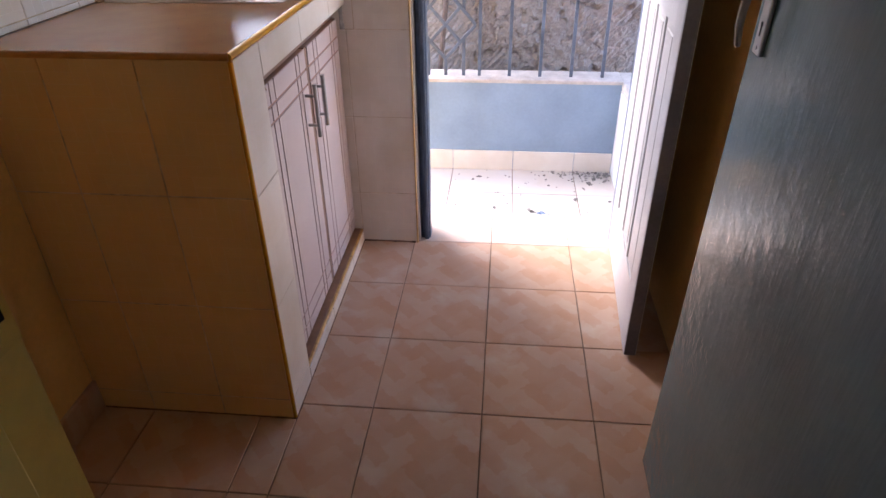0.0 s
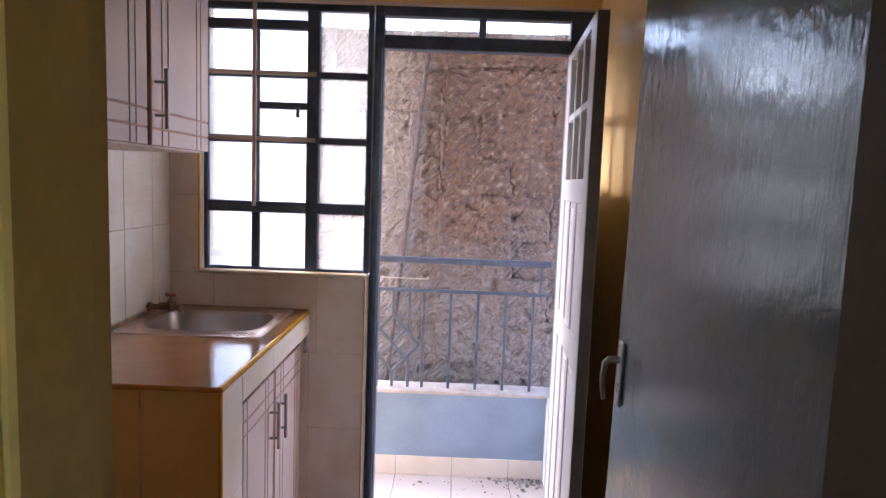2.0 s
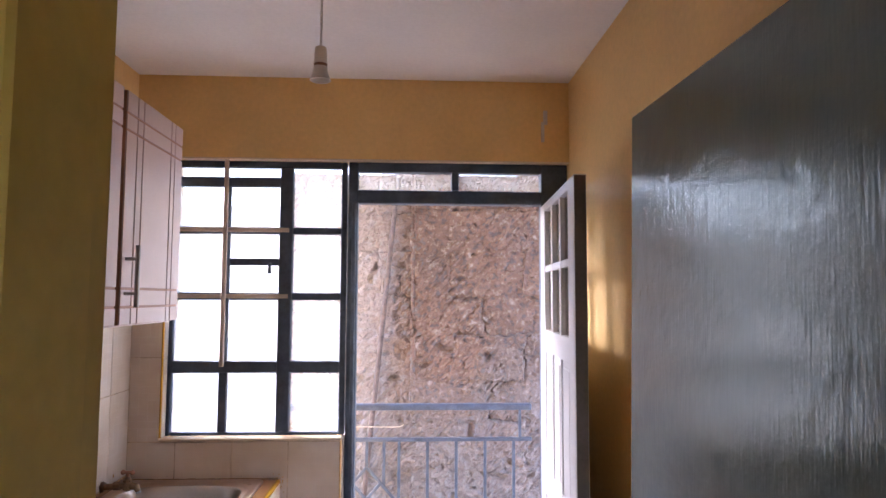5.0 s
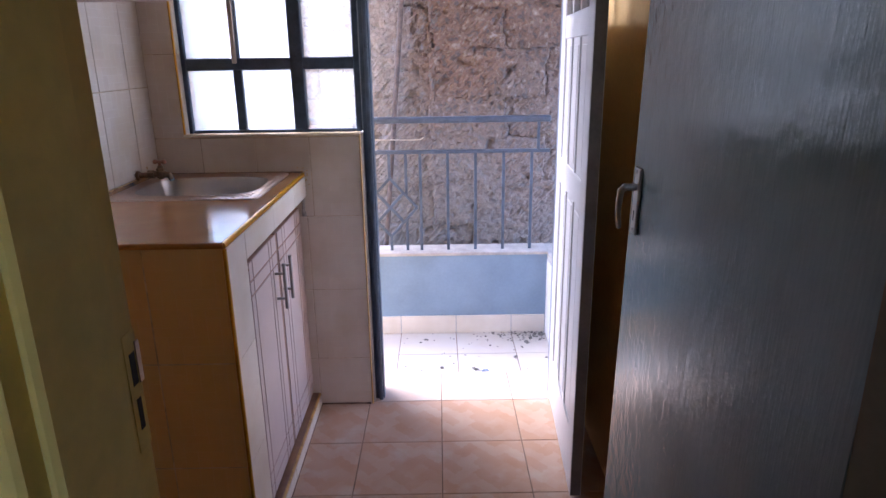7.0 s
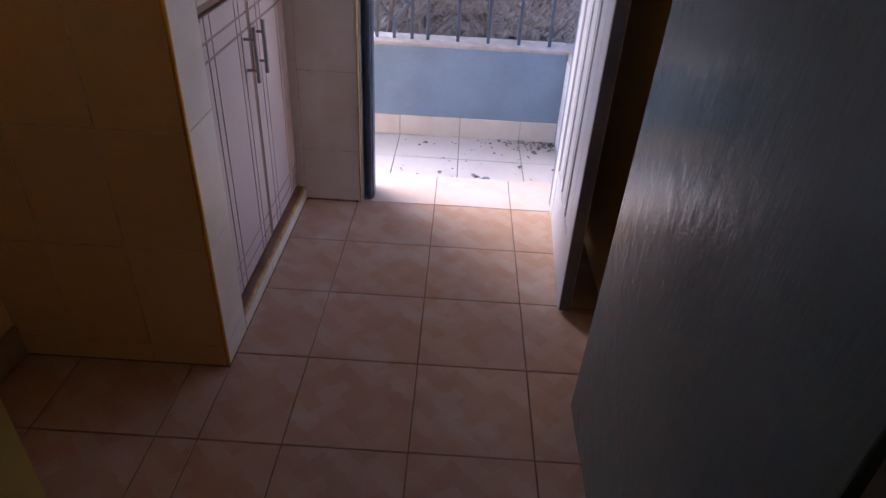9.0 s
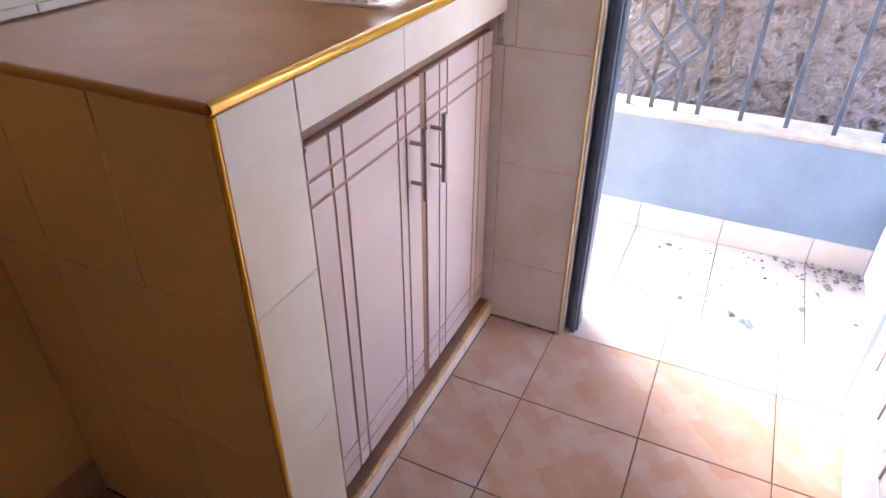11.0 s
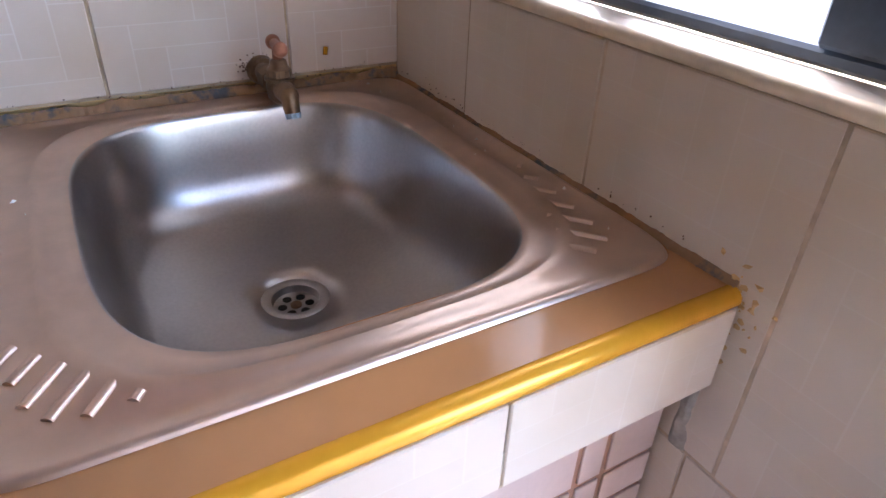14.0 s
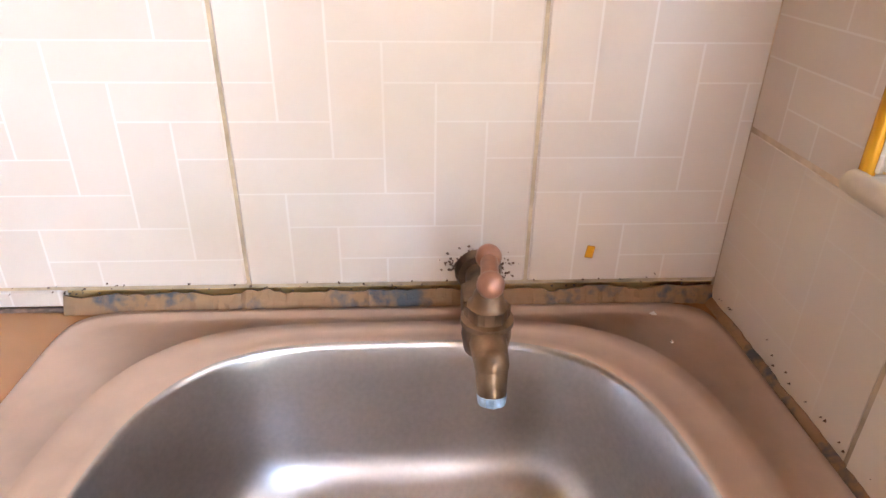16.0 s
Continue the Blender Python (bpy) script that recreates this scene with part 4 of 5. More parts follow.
def cement_strip(name, label, x0, x1, y0, z0, z1, deep, seed):
    """Rough cement trowelled into an upright corner against the window wall."""
    b, nz, nx = bmesh.new(), int((z1 - z0) / 0.006), 6
    rows_ = []
    for j in range(nz + 1):
        z = z0 + (z1 - z0) * j / nz
        a = x0 + 0.004 * noise.noise(Vector((z * 30, seed, 0)))
        e = x1 + 0.006 * noise.noise(Vector((z * 18, seed, 3))) + 0.005 * noise.noise(Vector((z * 70, seed, 5)))
        row = []
        for i in range(nx + 1):
            f = i / nx
            up = deep * math.sin(math.pi * min(1.0, 0.08 + f)) * (0.8 + 0.6 * noise.noise(Vector((f * 5, z * 45, seed))))
            row.append(b.verts.new((a + (e - a) * f, y0 - (max(0.0, up) if 0 < i < nx else -0.001), z)))
        rows_.append(row)
    for p, q in zip(rows_, rows_[1:]):
        for i in range(nx):
            b.faces.new((p[i], p[i + 1], q[i + 1], q[i]))
    return structure(name, b, CEMENT, label, "mortar", True)


cement_strip("mortar_corner", "rough grey cement in the corner beside the cupboard", -0.498, -0.481, YW - 0.0068, 0.810, 0.905, 0.004, 4)


def flakes(count, place, size, seed, material, name, label):
    """Thin chips lying on a surface: place(rnd) gives point and normal."""
    rnd, b = random.Random(seed), bmesh.new()
    for _ in range(count):
        p, nrm = place(rnd)
        q = Vector(nrm).to_track_quat("Z", "Y").to_matrix().to_4x4()
        s1 = size * rnd.uniform(0.35, 1.3)
        m = Matrix.Translation(p) @ q @ Matrix.Rotation(rnd.uniform(0, 6.28), 4, "Z")
        base_, mid = [], b.verts.new(m @ Vector((0, 0, 0.0016)))
        for k in range(6):
            a, f = k * math.pi / 3, s1 * rnd.uniform(0.45, 1.1)
            base_.append(b.verts.new(m @ Vector((f * math.cos(a), 0.7 * f * math.sin(a), -0.0004))))
        for k in range(6):
            b.faces.new((base_[k], base_[(k + 1) % 6], mid))
    return tagged(part(name, b, material), label, "dirt", kind="stuff")


def round_tap(rnd):
    a, d = rnd.uniform(0.15, 3.4), abs(rnd.gauss(0, 0.008)) + 0.009
    return Vector((TILE_X + 0.0004, 2.050 - d * math.cos(a), 1.004 + 0.8 * d * math.sin(a))), (1, 0, 0)


def along_seam(rnd):
    if rnd.random() < 0.6:
        return Vector((TILE_X + 0.0004, rnd.uniform(1.70, 2.22), CZ + 0.014 + abs(rnd.gauss(0, 0.004)))), (1, 0, 0)
    return Vector((rnd.uniform(-1.01, -0.50), YW - 0.0068, CZ + 0.010 + abs(rnd.gauss(0, 0.003)))), (0, -1, 0)


flakes(340, round_tap, 0.0015, 21, GRIME, "tap_grime", "black mould round the tap on the tiles")
flakes(110, along_seam, 0.0012, 22, GRIME, "seam_grime", "dark mould specks along the mortar line")
flakes(14, lambda q: (Vector((q.uniform(-1.0, -0.55), q.choice((1.79, 2.19, 2.205)) + q.uniform(-0.012, 0.012), CZ + 0.0026)), (0, 0, 1)), 0.0028, 23, PAPER, "paint_flecks", "pale paint flecks on the sink rim")
flakes(14, lambda q: (Vector((q.uniform(-0.95, -0.52), q.uniform(1.33, 1.74), CZ + 0.0002)), (0, 0, 1)), 0.0016, 24, GRIME, "worktop_specks", "small dark specks on the worktop")
flakes(22, lambda q: (Vector((CX - 0.003 + q.uniform(-0.004, 0.002), 1.441 + q.uniform(0, 0.004), 0.872 + q.uniform(-0.016, 0.014))), (1, 0.3, 0)), 0.0050, 25, MORTAR, "broken_mortar", "broken mortar at the chipped tile corner")
flakes(46, lambda q: (Vector((-0.478 + q.gauss(0, 0.012), YW - 0.0070, 0.965 + q.gauss(0, 0.022))), (0, -1, 0)), 0.0042, 26, TRIM2, "paint_smear", "ochre paint smeared on the tiles beside the worktop")
spot = tagged(part("paint_spot", boxm(-0.003, 0.003, -0.005, 0.005, -0.0002, 0.0008, 0.0005), TRIM), "ochre paint spot stuck on the tile", "paint")
spot.matrix_world = pose(TILE_X, 2.132, 1.021, 90, 8, 90)


def tap():
    t = thing("water_tap", "old brass bib tap coming out of the tiled wall", "tap")
    y, z = 2.048, 1.012
    pipe_ = rod(bmesh.new(), (TILE_X, y + 0.004, z - 0.005), (-0.938, y, z), 0.0100)
    part("inlet_pipe", rod(pipe_, (-0.978, y, z), (-0.956, y, z), 0.0140, n=6), BRASS, t, smooth=True)
    part("wall_flange", rod(bmesh.new(), (TILE_X - 0.001, y + 0.004, z - 0.005), (TILE_X + 0.009, y + 0.004, z - 0.0045), 0.0175, 0.0150, 20), BRASS, t)
    part("tap_body", lathe(bmesh.new(), [(0.008, -0.016), (0.0135, -0.011), (0.0152, 0.0), (0.0140, 0.007), (0.0160, 0.0078), (0.0160, 0.0112), (0.0124, 0.012), (0.0124, 0.020), (0.0100, 0.022), (0.0086, 0.028), (0.0060, 0.030)], (-0.934, y, z), 20), BRASS, t, smooth=True)
    part("hex_nut", rod(bmesh.new(), (-0.934, y, z + 0.0125), (-0.934, y, z + 0.0195), 0.0138, n=6), BRASS, t)
    sp = rod(bmesh.new(), (-0.930, y, z), (-0.906, y, z - 0.002), 0.0118, 0.0102)
    rod(sp, (-0.906, y, z - 0.002), (-0.898, y, z - 0.020), 0.0098, 0.0082)
    bmesh.ops.create_uvsphere(sp, u_segments=16, v_segments=10, radius=0.0102, matrix=Matrix.Translation((-0.906, y, z - 0.002)))
    part("spout", sp, BRASS, t, smooth=True)
    part("tape_wrap", rod(bmesh.new(), (-0.8988, y, z - 0.0175), (-0.8972, y, z - 0.0228), 0.0088, 0.0080), PLASTER_TAPE, t, "blue sealing tape")
    hb = rod(bmesh.new(), (-0.934, y, z + 0.027), (-0.934, y, z + 0.042), 0.0055, 0.0052)
    rod(hb, (-0.950, y + 0.0015, z + 0.043), (-0.918, y - 0.0015, z + 0.043), 0.0052)
    for d in (-0.016, 0.016):
        bmesh.ops.create_uvsphere(hb, u_segments=14, v_segments=8, radius=0.0080, matrix=Matrix.Translation((-0.934 + d, y - d / 12, z + 0.043)))
    part("tap_handle", hb, COPPER, t, "copper coloured tee handle", True)


tap()
b = boxm(-0.020, 0.020, -0.0085, 0.0085, 0, 0.004, 0.001)
for v in b.verts:
    v.co.y *= 1.0 - 12.0 * (v.co.x + 0.02)
    v.co.z += 0.004 * math.sin(v.co.x * 90)
scrap = tagged(part("paper_scrap", b, PAPER), "torn white paper scrap lying in the sink", "paper")
scrap.matrix_world = pose(-0.700, 2.020, 0.8550, 0, 0, 68)

# ---- pendant lamp holder ----
lamp = thing("pendant_lamp", "white pendant lamp holder on a twisted cord, no bulb", "pendant lamp")
LX, LY = -0.253, 1.51
part("ceiling_rose", lathe(bmesh.new(), [(0.042, 0.0), (0.042, -0.010), (0.036, -0.022), (0.012, -0.028)], (LX, LY, CEIL), 28), LAMPW, lamp, smooth=True)
part("cord", rod(bmesh.new(), (LX, LY, CEIL - 0.02), (LX, LY, 2.285), 0.0032), LAMPW, lamp, "grey twisted cord")
part("socket", lathe(bmesh.new(), [(0.008, 0.092), (0.015, 0.088), (0.017, 0.070), (0.017, 0.052), (0.0185, 0.050), (0.0185, 0.044)], (LX, LY, 2.198), 24), LAMPW, lamp, smooth=True)
part("collar", lathe(bmesh.new(), [(0.0175, 0.044), (0.0175, 0.036)], (LX, LY, 2.198), 24), BROWN, lamp, "dark brown collar")
part("skirt", lathe(bmesh.new(), [(0.0185, 0.036), (0.0185, 0.028), (0.022, 0.014), (0.0275, 0.0), (0.024, 0.0), (0.016, 0.02)], (LX, LY, 2.198), 24), LAMPW, lamp, "flared pale skirt", True)

# ---- balcony ----
balc = structure("balcony_floor", boxm(-1.75, RIGHT + 0.20, OUT, PAR + 0.16, BALC - 0.15, BALC - 0.006), GROUT, "dusty pale tiled balcony floor", "floor")
structure("threshold", boxm(-0.266, RIGHT + 0.015, OUT, 2.490, BALC - 0.005, -0.006), GROUT, "raised tiled threshold of the balcony door", "threshold")
b = bmesh.new()
box(b, -1.75, RIGHT + 0.02, PAR, PAR + 0.14, BALC, 0.378)
parapet = structure("parapet", b, PARA, "low blue-grey painted balcony parapet", "parapet")
structure("coping", boxm(-1.76, RIGHT + 0.015, PAR - 0.006, PAR + 0.15, 0.378, 0.397, 0.005, 2), COPE, "pale cement coping on the parapet", "coping")
structure("wall_balcony", boxm(RIGHT + 0.010, RIGHT + 0.150, OUT, PAR + 0.15, BALC, 0.352), OUTWALL, "low pale plastered side wall of the balcony", "wall")
structure("coping_side", boxm(RIGHT + 0.012, RIGHT + 0.160, OUT, PAR + 0.155, 0.353, 0.394, 0.006, 2), COPE, "pale cement coping on the side wall", "coping")
b = bmesh.new()
box(b, -3.0, LEFT - 0.15, OUT - 0.15, OUT, -3, CEIL + 0.1)
box(b, RIGHT + 0.15, 3.0, OUT - 0.15, OUT, -3, CEIL + 0.1)
box(b, -3.0, 3.0, HY0 - 0.1, OUT, CEIL + 0.121, CEIL + 0.25)
structure("facade", b, OUTWALL, "pale outer wall of the flat", "wall")

structure("balcony_slab", boxm(-0.95, 1.30, OUT + 0.002, 3.52, 2.40, 2.54, 0.004), BUILD, "cream painted underside of the balcony above", "slab")

rail = thing("balcony_railing", "blue-grey painted steel railing with a lattice ornament", "railing")
RY = 3.125
part("handrail", boxm(-1.75, RIGHT + 0.014, RY - 0.020, RY + 0.020, 1.066, 1.098, 0.008, 2), RAIL, rail)
part("lower_rail", boxm(-1.75, RIGHT + 0.014, RY - 0.012, RY + 0.012, 0.912, 0.930, 0.002), RAIL, rail)
OX, OZ, OW, OH = -0.228, 0.632, 0.140, 0.156
for x in (-1.70, -1.15, -0.395, 0.700 - 0.16):
    part("standard", boxm(x - 0.007, x + 0.007, RY - 0.007, RY + 0.007, 0.929, 1.068), RAIL, rail)
xs = [-1.60 + 0.15 * k for k in range(8)] + [-0.395, -0.068, 0.074, 0.218, 0.363, 0.508]
for x in xs:
    part("baluster", boxm(x - 0.0075, x + 0.0075, RY - 0.0075, RY + 0.0075, 0.394, 0.914, 0.001), RAIL, rail)
for x in (-0.310, OX, -0.143):
    edge = OH * (1 - abs(x - OX) / OW)
    part("baluster", boxm(x - 0.0075, x + 0.0075, RY - 0.0075, RY + 0.0075, 0.394, OZ - edge, 0.001), RAIL, rail)
    part("baluster", boxm(x - 0.0075, x + 0.0075, RY - 0.0075, RY + 0.0075, OZ + edge, 0.914, 0.001), RAIL, rail)
b = bmesh.new()
corners = [(OX - OW, OZ), (OX, OZ + OH), (OX + OW, OZ), (OX, OZ - OH)]
for k in range(4):
    (x0, z0), (x1, z1) = corners[k], corners[(k + 1) % 4]
    bar(b, (x0, RY - 0.008, z0), (x1, RY - 0.008, z1), 0.014)
for k in range(2):
    (x0, z0), (x1, z1), (x2, z2), (x3, z3) = [corners[(k + n) % 4] for n in range(4)]
    bar(b, ((x0 + x1) / 2, RY - 0.009, (z0 + z1) / 2), ((x2 + x3) / 2, RY - 0.009, (z2 + z3) / 2), 0.014)
part("lattice", b, RAIL, rail, "diamond lattice ornament")

# thin pale scroll between the two rails
b = bmesh.new()
scroll = [(-0.335 + 0.035 * math.cos(a), 1.020 - 0.035 * math.sin(a)) for a in (2.6, 2.1, 1.7, 1.3)] + [(-0.29, 0.985), (-0.10, 0.982)]
scroll += [(-0.075 + 0.040 * math.sin(a), 1.022 - 0.040 * math.cos(a)) for a in (0.3, 0.8)]
for (x0, z0), (x1, z1) in zip(scroll, scroll[1:]):
    rod(b, (x0, RY, z0), (x1, RY, z1), 0.0030, n=8)
part("scroll", b, CREAM, rail, "thin pale scroll bar")

# rough stone wall close behind the railing
def rough_wall():
    b = bmesh.new()
    X0, X1, Z0, Z1, ST = -0.72, 1.10, -0.30, 2.32, 0.0078
    nx, nz = int((X1 - X0) / ST), int((Z1 - Z0) / ST)
    rnd = random.Random(5)
    course, lift = 0.235, {}
    grid = []
    for j in range(nz + 1):
        row = []
        for i in range(nx + 1):
            x, z = X0 + (X1 - X0) * i / nx, Z0 + (Z1 - Z0) * j / nz
            ragged = noise.noise(Vector((x * 28, z * 28, 6)))
            wob = 0.05 * noise.noise(Vector((x * 4, z * 4, 3))) + 0.010 * ragged
            c = math.floor((z + wob) / course)
            k = math.floor((x + wob + 0.19 * (c % 2)) / 0.40)
            if (c, k) not in lift:
                lift[(c, k)] = rnd.uniform(-0.016, 0.016)
            fz, fx = ((z + wob) / course) % 1.0, ((x + wob + 0.19 * (c % 2)) / 0.40) % 1.0
            joint = min(fz, 1 - fz) * course < 0.010 or min(fx, 1 - fx) * 0.40 < 0.009
            patch = noise.noise(Vector((x * 2.2, z * 2.2, 21)))
            fill = noise.noise(Vector((x * 5, z * 5, 11)))
            lump = noise.fractal(Vector((x * 7, z * 7, 0)), 0.9, 2.1, 5)
            grit = noise.fractal(Vector((x * 34, z * 34, 2)), 0.8, 2.2, 3)
            trowel = noise.fractal(Vector(((x + z) * 7, (z - x) * 46, 5)), 0.9, 2.0, 2)
            d = lift[(c, k)] + 0.015 * lump + 0.0075 * grit + (0.010 * trowel if patch > -0.05 else 0.003 * trowel)
            # gouges and small sharp holes where the mortar did not fill
            d -= min(0.026, 0.14 * max(0.0, noise.noise(Vector((x * 11, z * 13, 31))) - 0.45))
            d -= min(0.009, 0.14 * max(0.0, noise.noise(Vector((x * 30 + z * 12, z * 48, 47))) - 0.36 - 0.5 * max(0.0, 0.15 - noise.noise(Vector((x * 4.5, z * 4.5, 53))))))
            d -= 0.011 * min(1.0, max(0.0, 3.0 * (0.02 - fill))) if joint else 0
            # a ridge of squeezed mortar, a chain of holes beside the pipe, a groove near the top
            ridge_x = -0.005 + 0.012 * noise.noise(Vector((z * 7, 0, 4)))
            if abs(x - ridge_x) < 0.011 and z > 0.95:
                d += 0.012
            hole_x = -0.085 + 0.05 * noise.noise(Vector((z * 5, 1, 4)))
            if abs(x - hole_x) < 0.020 and noise.noise(Vector((x * 20, z * 16, 9))) > 0.05 and z < 1.75:
                d -= 0.013
            groove_z = 2.13 + 0.02 * noise.noise(Vector((x * 6, 3, 4)))
            if abs(z - groove_z) < 0.010 and x > -0.02:
                d -= 0.014
            row.append(b.verts.new((x, 3.42 - d, z)))
        grid.append(row)
    for j in range(nz):
        for i in range(nx):
            b.faces.new((grid[j][i], grid[j][i + 1], grid[j + 1][i + 1], grid[j + 1][i]))
    top = [b.verts.new((v.co.x, 3.66, v.co.z)) for v in grid[-1]]
    for i in range(nx):
        b.faces.new((grid[-1][i], grid[-1][i + 1], top[i + 1], top[i]))
    side = [b.verts.new((r[0].co.x, 3.66, r[0].co.z)) for r in grid]
    for j in range(nz):
        b.faces.new((grid[j][0], grid[j + 1][0], side[j + 1], side[j]))
    return b


structure("wall_stone", rough_wall(), ROUGH, "rough brown stone wall smeared with mortar", "wall")
structure("wall_stone_base", boxm(-0.72, 1.10, 3.44, 3.68, -3.2, -0.28), ROUGH, "rough stone wall going down below the balcony", "wall")
pipe = tagged(part("drain_pipe", rod(bmesh.new(), (-0.300, 3.366, 0.14), (-0.090, 3.366, 2.29), 0.0135), PIPE), "thin rusty pipe leaning on the stone wall", "pipe")
structure("ground", boxm(-60, 60, OUT, 120, -3.3, -3.2), GROUND, "pale dry ground outside", "ground")
far = thing("apartment_building", "cream rendered building across the yard", "building")
part("wall", boxm(-14, -2.2, 9, 16, -3.2, 2.6), BUILD, far)
part("roof", boxm(-14.4, -1.8, 8.6, 16.4, 2.6, 2.85), OUTWALL, far)

# dry litter swept into the balcony corner
b = bmesh.new()
rnd = random.Random(3)
for k in range(180):
    if k < 130:
        x, y = RIGHT - abs(rnd.gauss(0, 0.17)), PAR - 0.01 - abs(rnd.gauss(0, 0.05))
    else:
        x, y = rnd.uniform(-0.20, 0.57), rnd.uniform(2.52, 3.07)
    s = rnd.uniform(0.003, 0.010) * (1.6 if rnd.random() < 0.1 else 1)
    m = Matrix.Translation((min(x, RIGHT + 0.005), y, BALC + 0.005)) @ Matrix.Rotation(rnd.uniform(0, 6.28), 4, "Z") @ Matrix.Rotation(rnd.uniform(-0.5, 0.5), 4, "X")
    vs = [b.verts.new(m @ Vector(p)) for p in ((-s, -s * 0.5, 0), (s * 0.7, -s * 0.6, 0.001), (s, s * 0.4, 0), (-s * 0.3, s * 0.7, 0.002), (0, 0, s * 0.5))]
    for p in ((0, 1, 4), (1, 2, 4), (2, 3, 4), (3, 0, 4), (3, 2, 1, 0)):
        b.faces.new([vs[q] for q in p])
tagged(part("floor_litter", b, LITTER), "dry leaf litter scattered on the balcony floor", "litter", kind="stuff")

# crumpled scraps lying on the balcony tiles
def scrap_of(name, label, x, y, size, material, seed):
    q, b = random.Random(seed), bmesh.new()
    bmesh.ops.create_grid(b, x_segments=7, y_segments=5, size=0.5)
    for v in b.verts:
        w = 0.20 * noise.noise(Vector((v.co.x * 4, v.co.y * 5, seed)))
        v.co = Vector((size * (v.co.x + w + q.uniform(-0.05, 0.05)), 0.6 * size * (v.co.y + w + q.uniform(-0.06, 0.06)), size * (0.10 + 0.35 * abs(noise.noise(Vector((v.co.x * 3, v.co.y * 3, seed + 9)))))))
    top = bmesh.ops.extrude_face_region(b, geom=list(b.faces))
    for v in top["geom"]:
        if isinstance(v, bmesh.types.BMVert):
            v.co.z -= 0.0012
    low = min(v.co.z for v in b.verts)
    ob = tagged(part(name, b, material), label, "litter")
    ob.matrix_world = pose(x, y, BALC + 0.0005 - low, 0, 0, q.uniform(0, 180))


BLUEBAG = mat("faded_blue_plastic", (0.20, 0.27, 0.42), 0.45, vary=0.3, scale=40)
scrap_of("plastic_scrap", "crumpled faded blue plastic scrap on the balcony tiles", 0.245, 2.605, 0.050, BLUEBAG, 31)
scrap_of("leaf_scrap", "dry grey leaf scrap lying on the balcony tiles", 0.190, 2.640, 0.036, LITTER, 32)
scrap_of("leaf_scrap", "dry grey leaf scrap lying on the balcony tiles", 0.480, 2.930, 0.034, LITTER, 33)
scrap_of("leaf_scrap", "dry grey leaf scrap lying on the balcony tiles", 0.400, 2.760, 0.026, LITTER, 34)
scrap_of("plastic_scrap", "crumpled faded blue plastic scrap on the balcony tiles", 0.520, 2.560, 0.040, BLUEBAG, 35)

# ---- tiles: last ----
b = bmesh.new()
box(b, TILE_X - 0.002, -0.264, YW - 0.0062, YW + 0.002, 0.0, WZ0 - 0.013)
box(b, TILE_X - 0.002, WX0 + 0.001, YW - 0.0062, YW + 0.002, WZ0 - 0.013, 1.709)
structure("grout_bed_window", b, WGROUT, "pale grout behind the window wall tiles", "grout")
structure("grout_bed_left", boxm(LEFT - 0.002, TILE_X - 0.0018, CY + 0.001, YW, CZ + 0.016, 1.709), YGROUT, "yellowish grout between the wall tiles", "grout")
tiling(floor, UP @ Matrix.Translation((0, 0, -0.006)), (CX, RIGHT), (NEAR0, 2.240), 0.025, 0.30, 0.140, 0.30, 0.006, FTILE, 0.0016, "floor_tile")
tiling(floor, UP @ Matrix.Translation((0, 0, -0.006)), (LEFT, CX), (NEAR0, CY + 0.004), 0.025, 0.30, 0.140, 0.30, 0.006, FTILE, 0.0016, "floor_tile")
tiling(floor, UP @ Matrix.Translation((0, 0, -0.006)), (-0.266, RIGHT), (2.240, 2.490), 0.025, 0.30, 0.140, 0.30, 0.006, DTILE, 0.0016, "floor_tile")
tiling(floor, UP @ Matrix.Translation((0, 0, -0.006)), (HX0, HX1), (HY0, NEAR0), 0.025, 0.30, 0.140, 0.30, 0.006, FTILE, 0.0016, "floor_tile")
tiling(balc, Matrix.Translation((0, 0, BALC - 0.006)), (-1.75, RIGHT + 0.015), (2.490, PAR), 0.110, 0.30, 2.810, 0.30, 0.006, BTILE, 0.0018, "floor_tile")
tiling(parapet, Matrix.Translation((0, PAR, 0)) @ ON_Y, (-1.75, RIGHT + 0.008), (BALC, BALC + 0.105), 0.110, 0.30, BALC, 0.30, 0.008, KTILE, 0.0015, "skirting_tile")
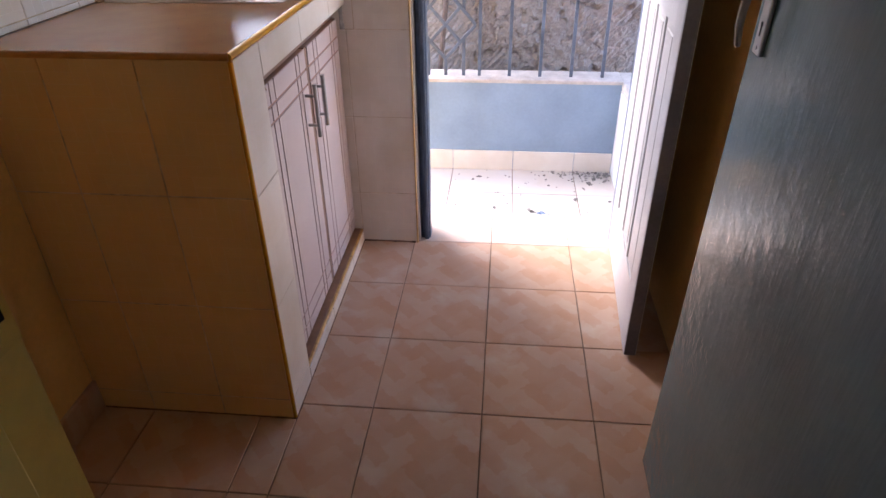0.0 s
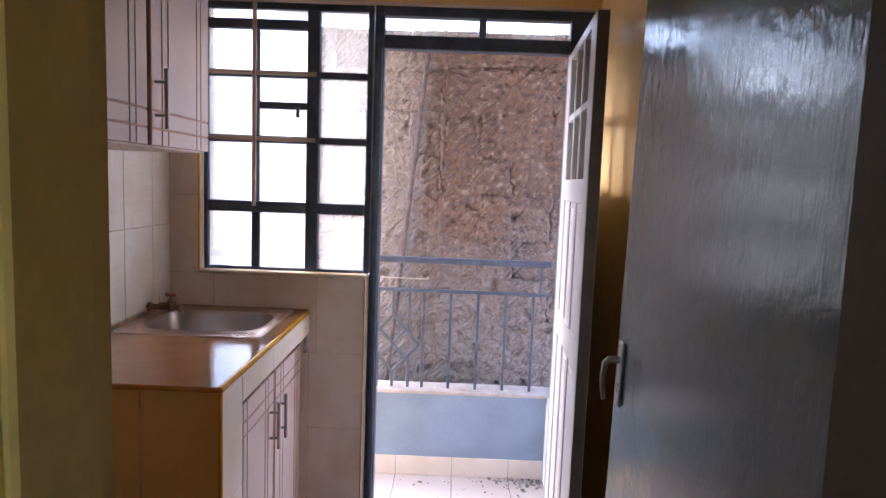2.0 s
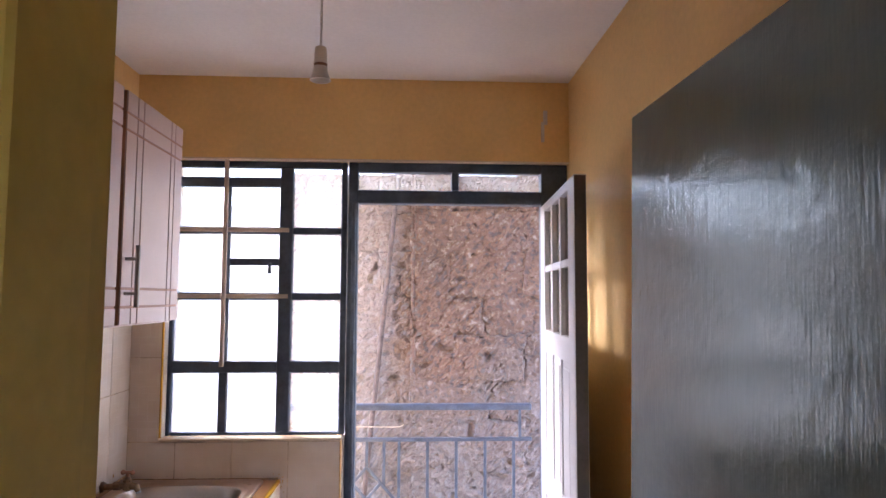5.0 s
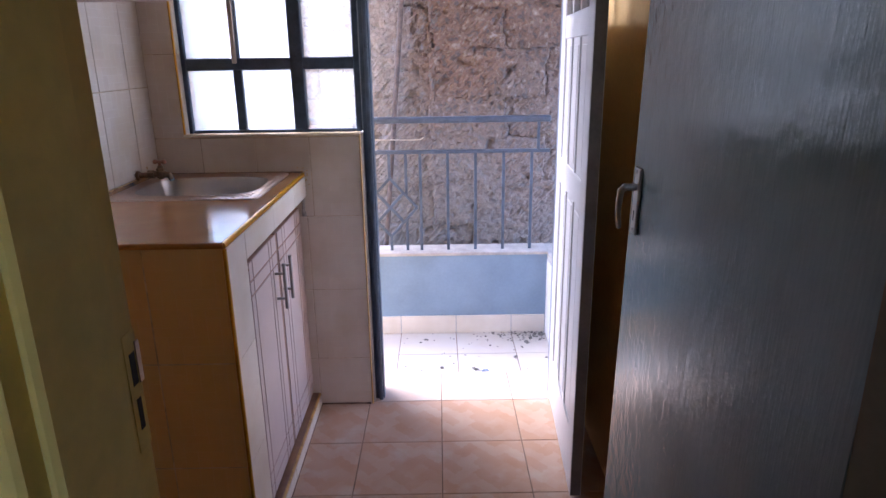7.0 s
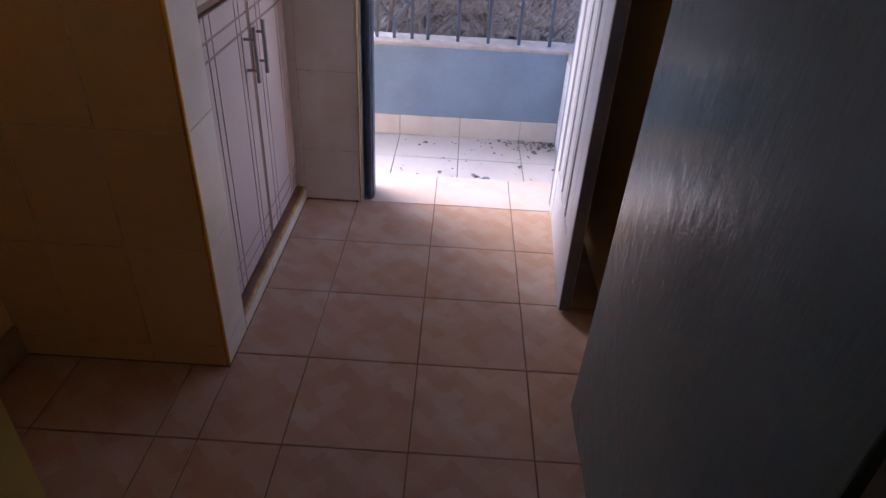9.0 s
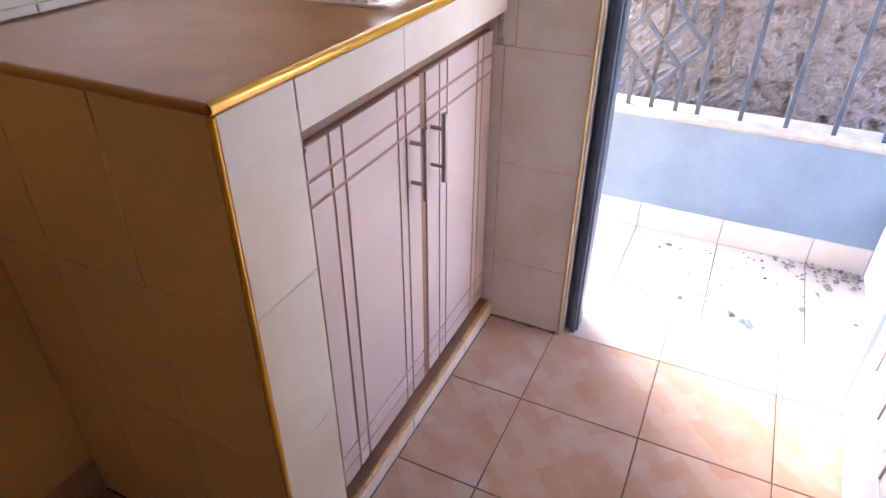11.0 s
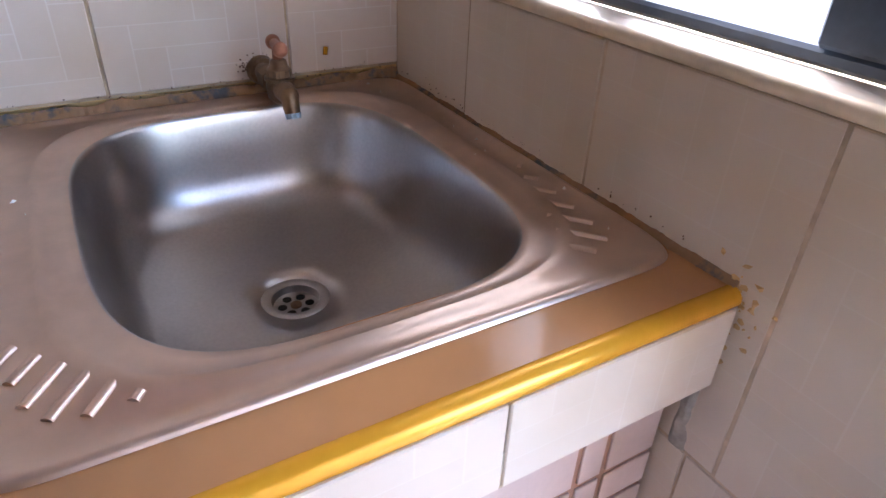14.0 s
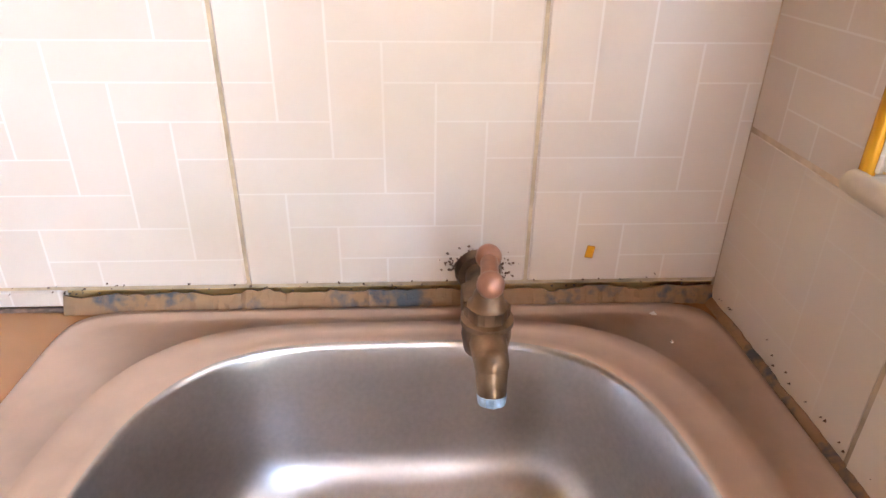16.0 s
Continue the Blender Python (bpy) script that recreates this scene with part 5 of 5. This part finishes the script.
tiling(wall_window, Matrix.Translation((0, YW, 0)) @ ON_Y, (TILE_X, -0.262), (0.810, WZ0 - 0.012), -0.650, 0.20, 0.510, 0.30, 0.007, PTILE, 0.0011, "wall_tile", skip=lambda u, v: u < -0.55 and v < 0.9)
tiling(wall_window, Matrix.Translation((0, YW, 0)) @ ON_Y, (-0.538, -0.262), (0.0, 0.810), -0.477, 0.40, 0.210, 0.30, 0.007, PTILE, 0.0011, "wall_tile")
tiling(wall_window, Matrix.Translation((0, YW, 0)) @ ON_Y, (TILE_X, WX0), (WZ0 - 0.012, 1.71), -0.650, 0.20, 0.510, 0.30, 0.007, WTILE, 0.0011, "wall_tile")
tiling(wall_window, Matrix.Translation((WX0 - 0.002, 0, 0)) @ ON_X, (YW - 0.006, FY0), (WZ0, 1.71), 2.235, 0.20, 0.510, 0.30, 0.007, WTILE, 0.0011, "reveal_tile")
tiling(wall_left, Matrix.Translation((TILE_X - 0.008, 0, 0)) @ ON_X, (CY, YW), (CZ + 0.018, 1.71), 2.087, 0.20, 0.997, 0.30, 0.008, WTILE, 0.0014, "wall_tile")
tiling(wall_left, Matrix.Translation((TILE_X - 0.008, 0, 0)) @ ON_X, (CY, 1.758), (CZ + 0.002, CZ + 0.0178), 2.087, 0.20, 0.697, 0.30, 0.008, WTILE, 0.0014, "tile_strip", tilt=0.0)
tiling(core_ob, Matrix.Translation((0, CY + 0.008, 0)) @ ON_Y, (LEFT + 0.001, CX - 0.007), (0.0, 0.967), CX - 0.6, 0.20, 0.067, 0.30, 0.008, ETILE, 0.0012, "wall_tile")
tiling(core_ob, Matrix.Translation((CX - 0.008, 0, 0)) @ ON_X, (CY + 0.007, 1.437), (0.0, 0.965), 1.237, 0.20, 0.067, 0.30, 0.008, PTILE, 0.0008, "wall_tile")
tiling(core_ob, Matrix.Translation((CX - 0.008, 0, 0)) @ ON_X, (1.437, YW - 0.008), (0.8895, 0.965), 1.437, 0.296, 0.667, 0.30, 0.008, PTILE, 0.0008, "wall_tile")
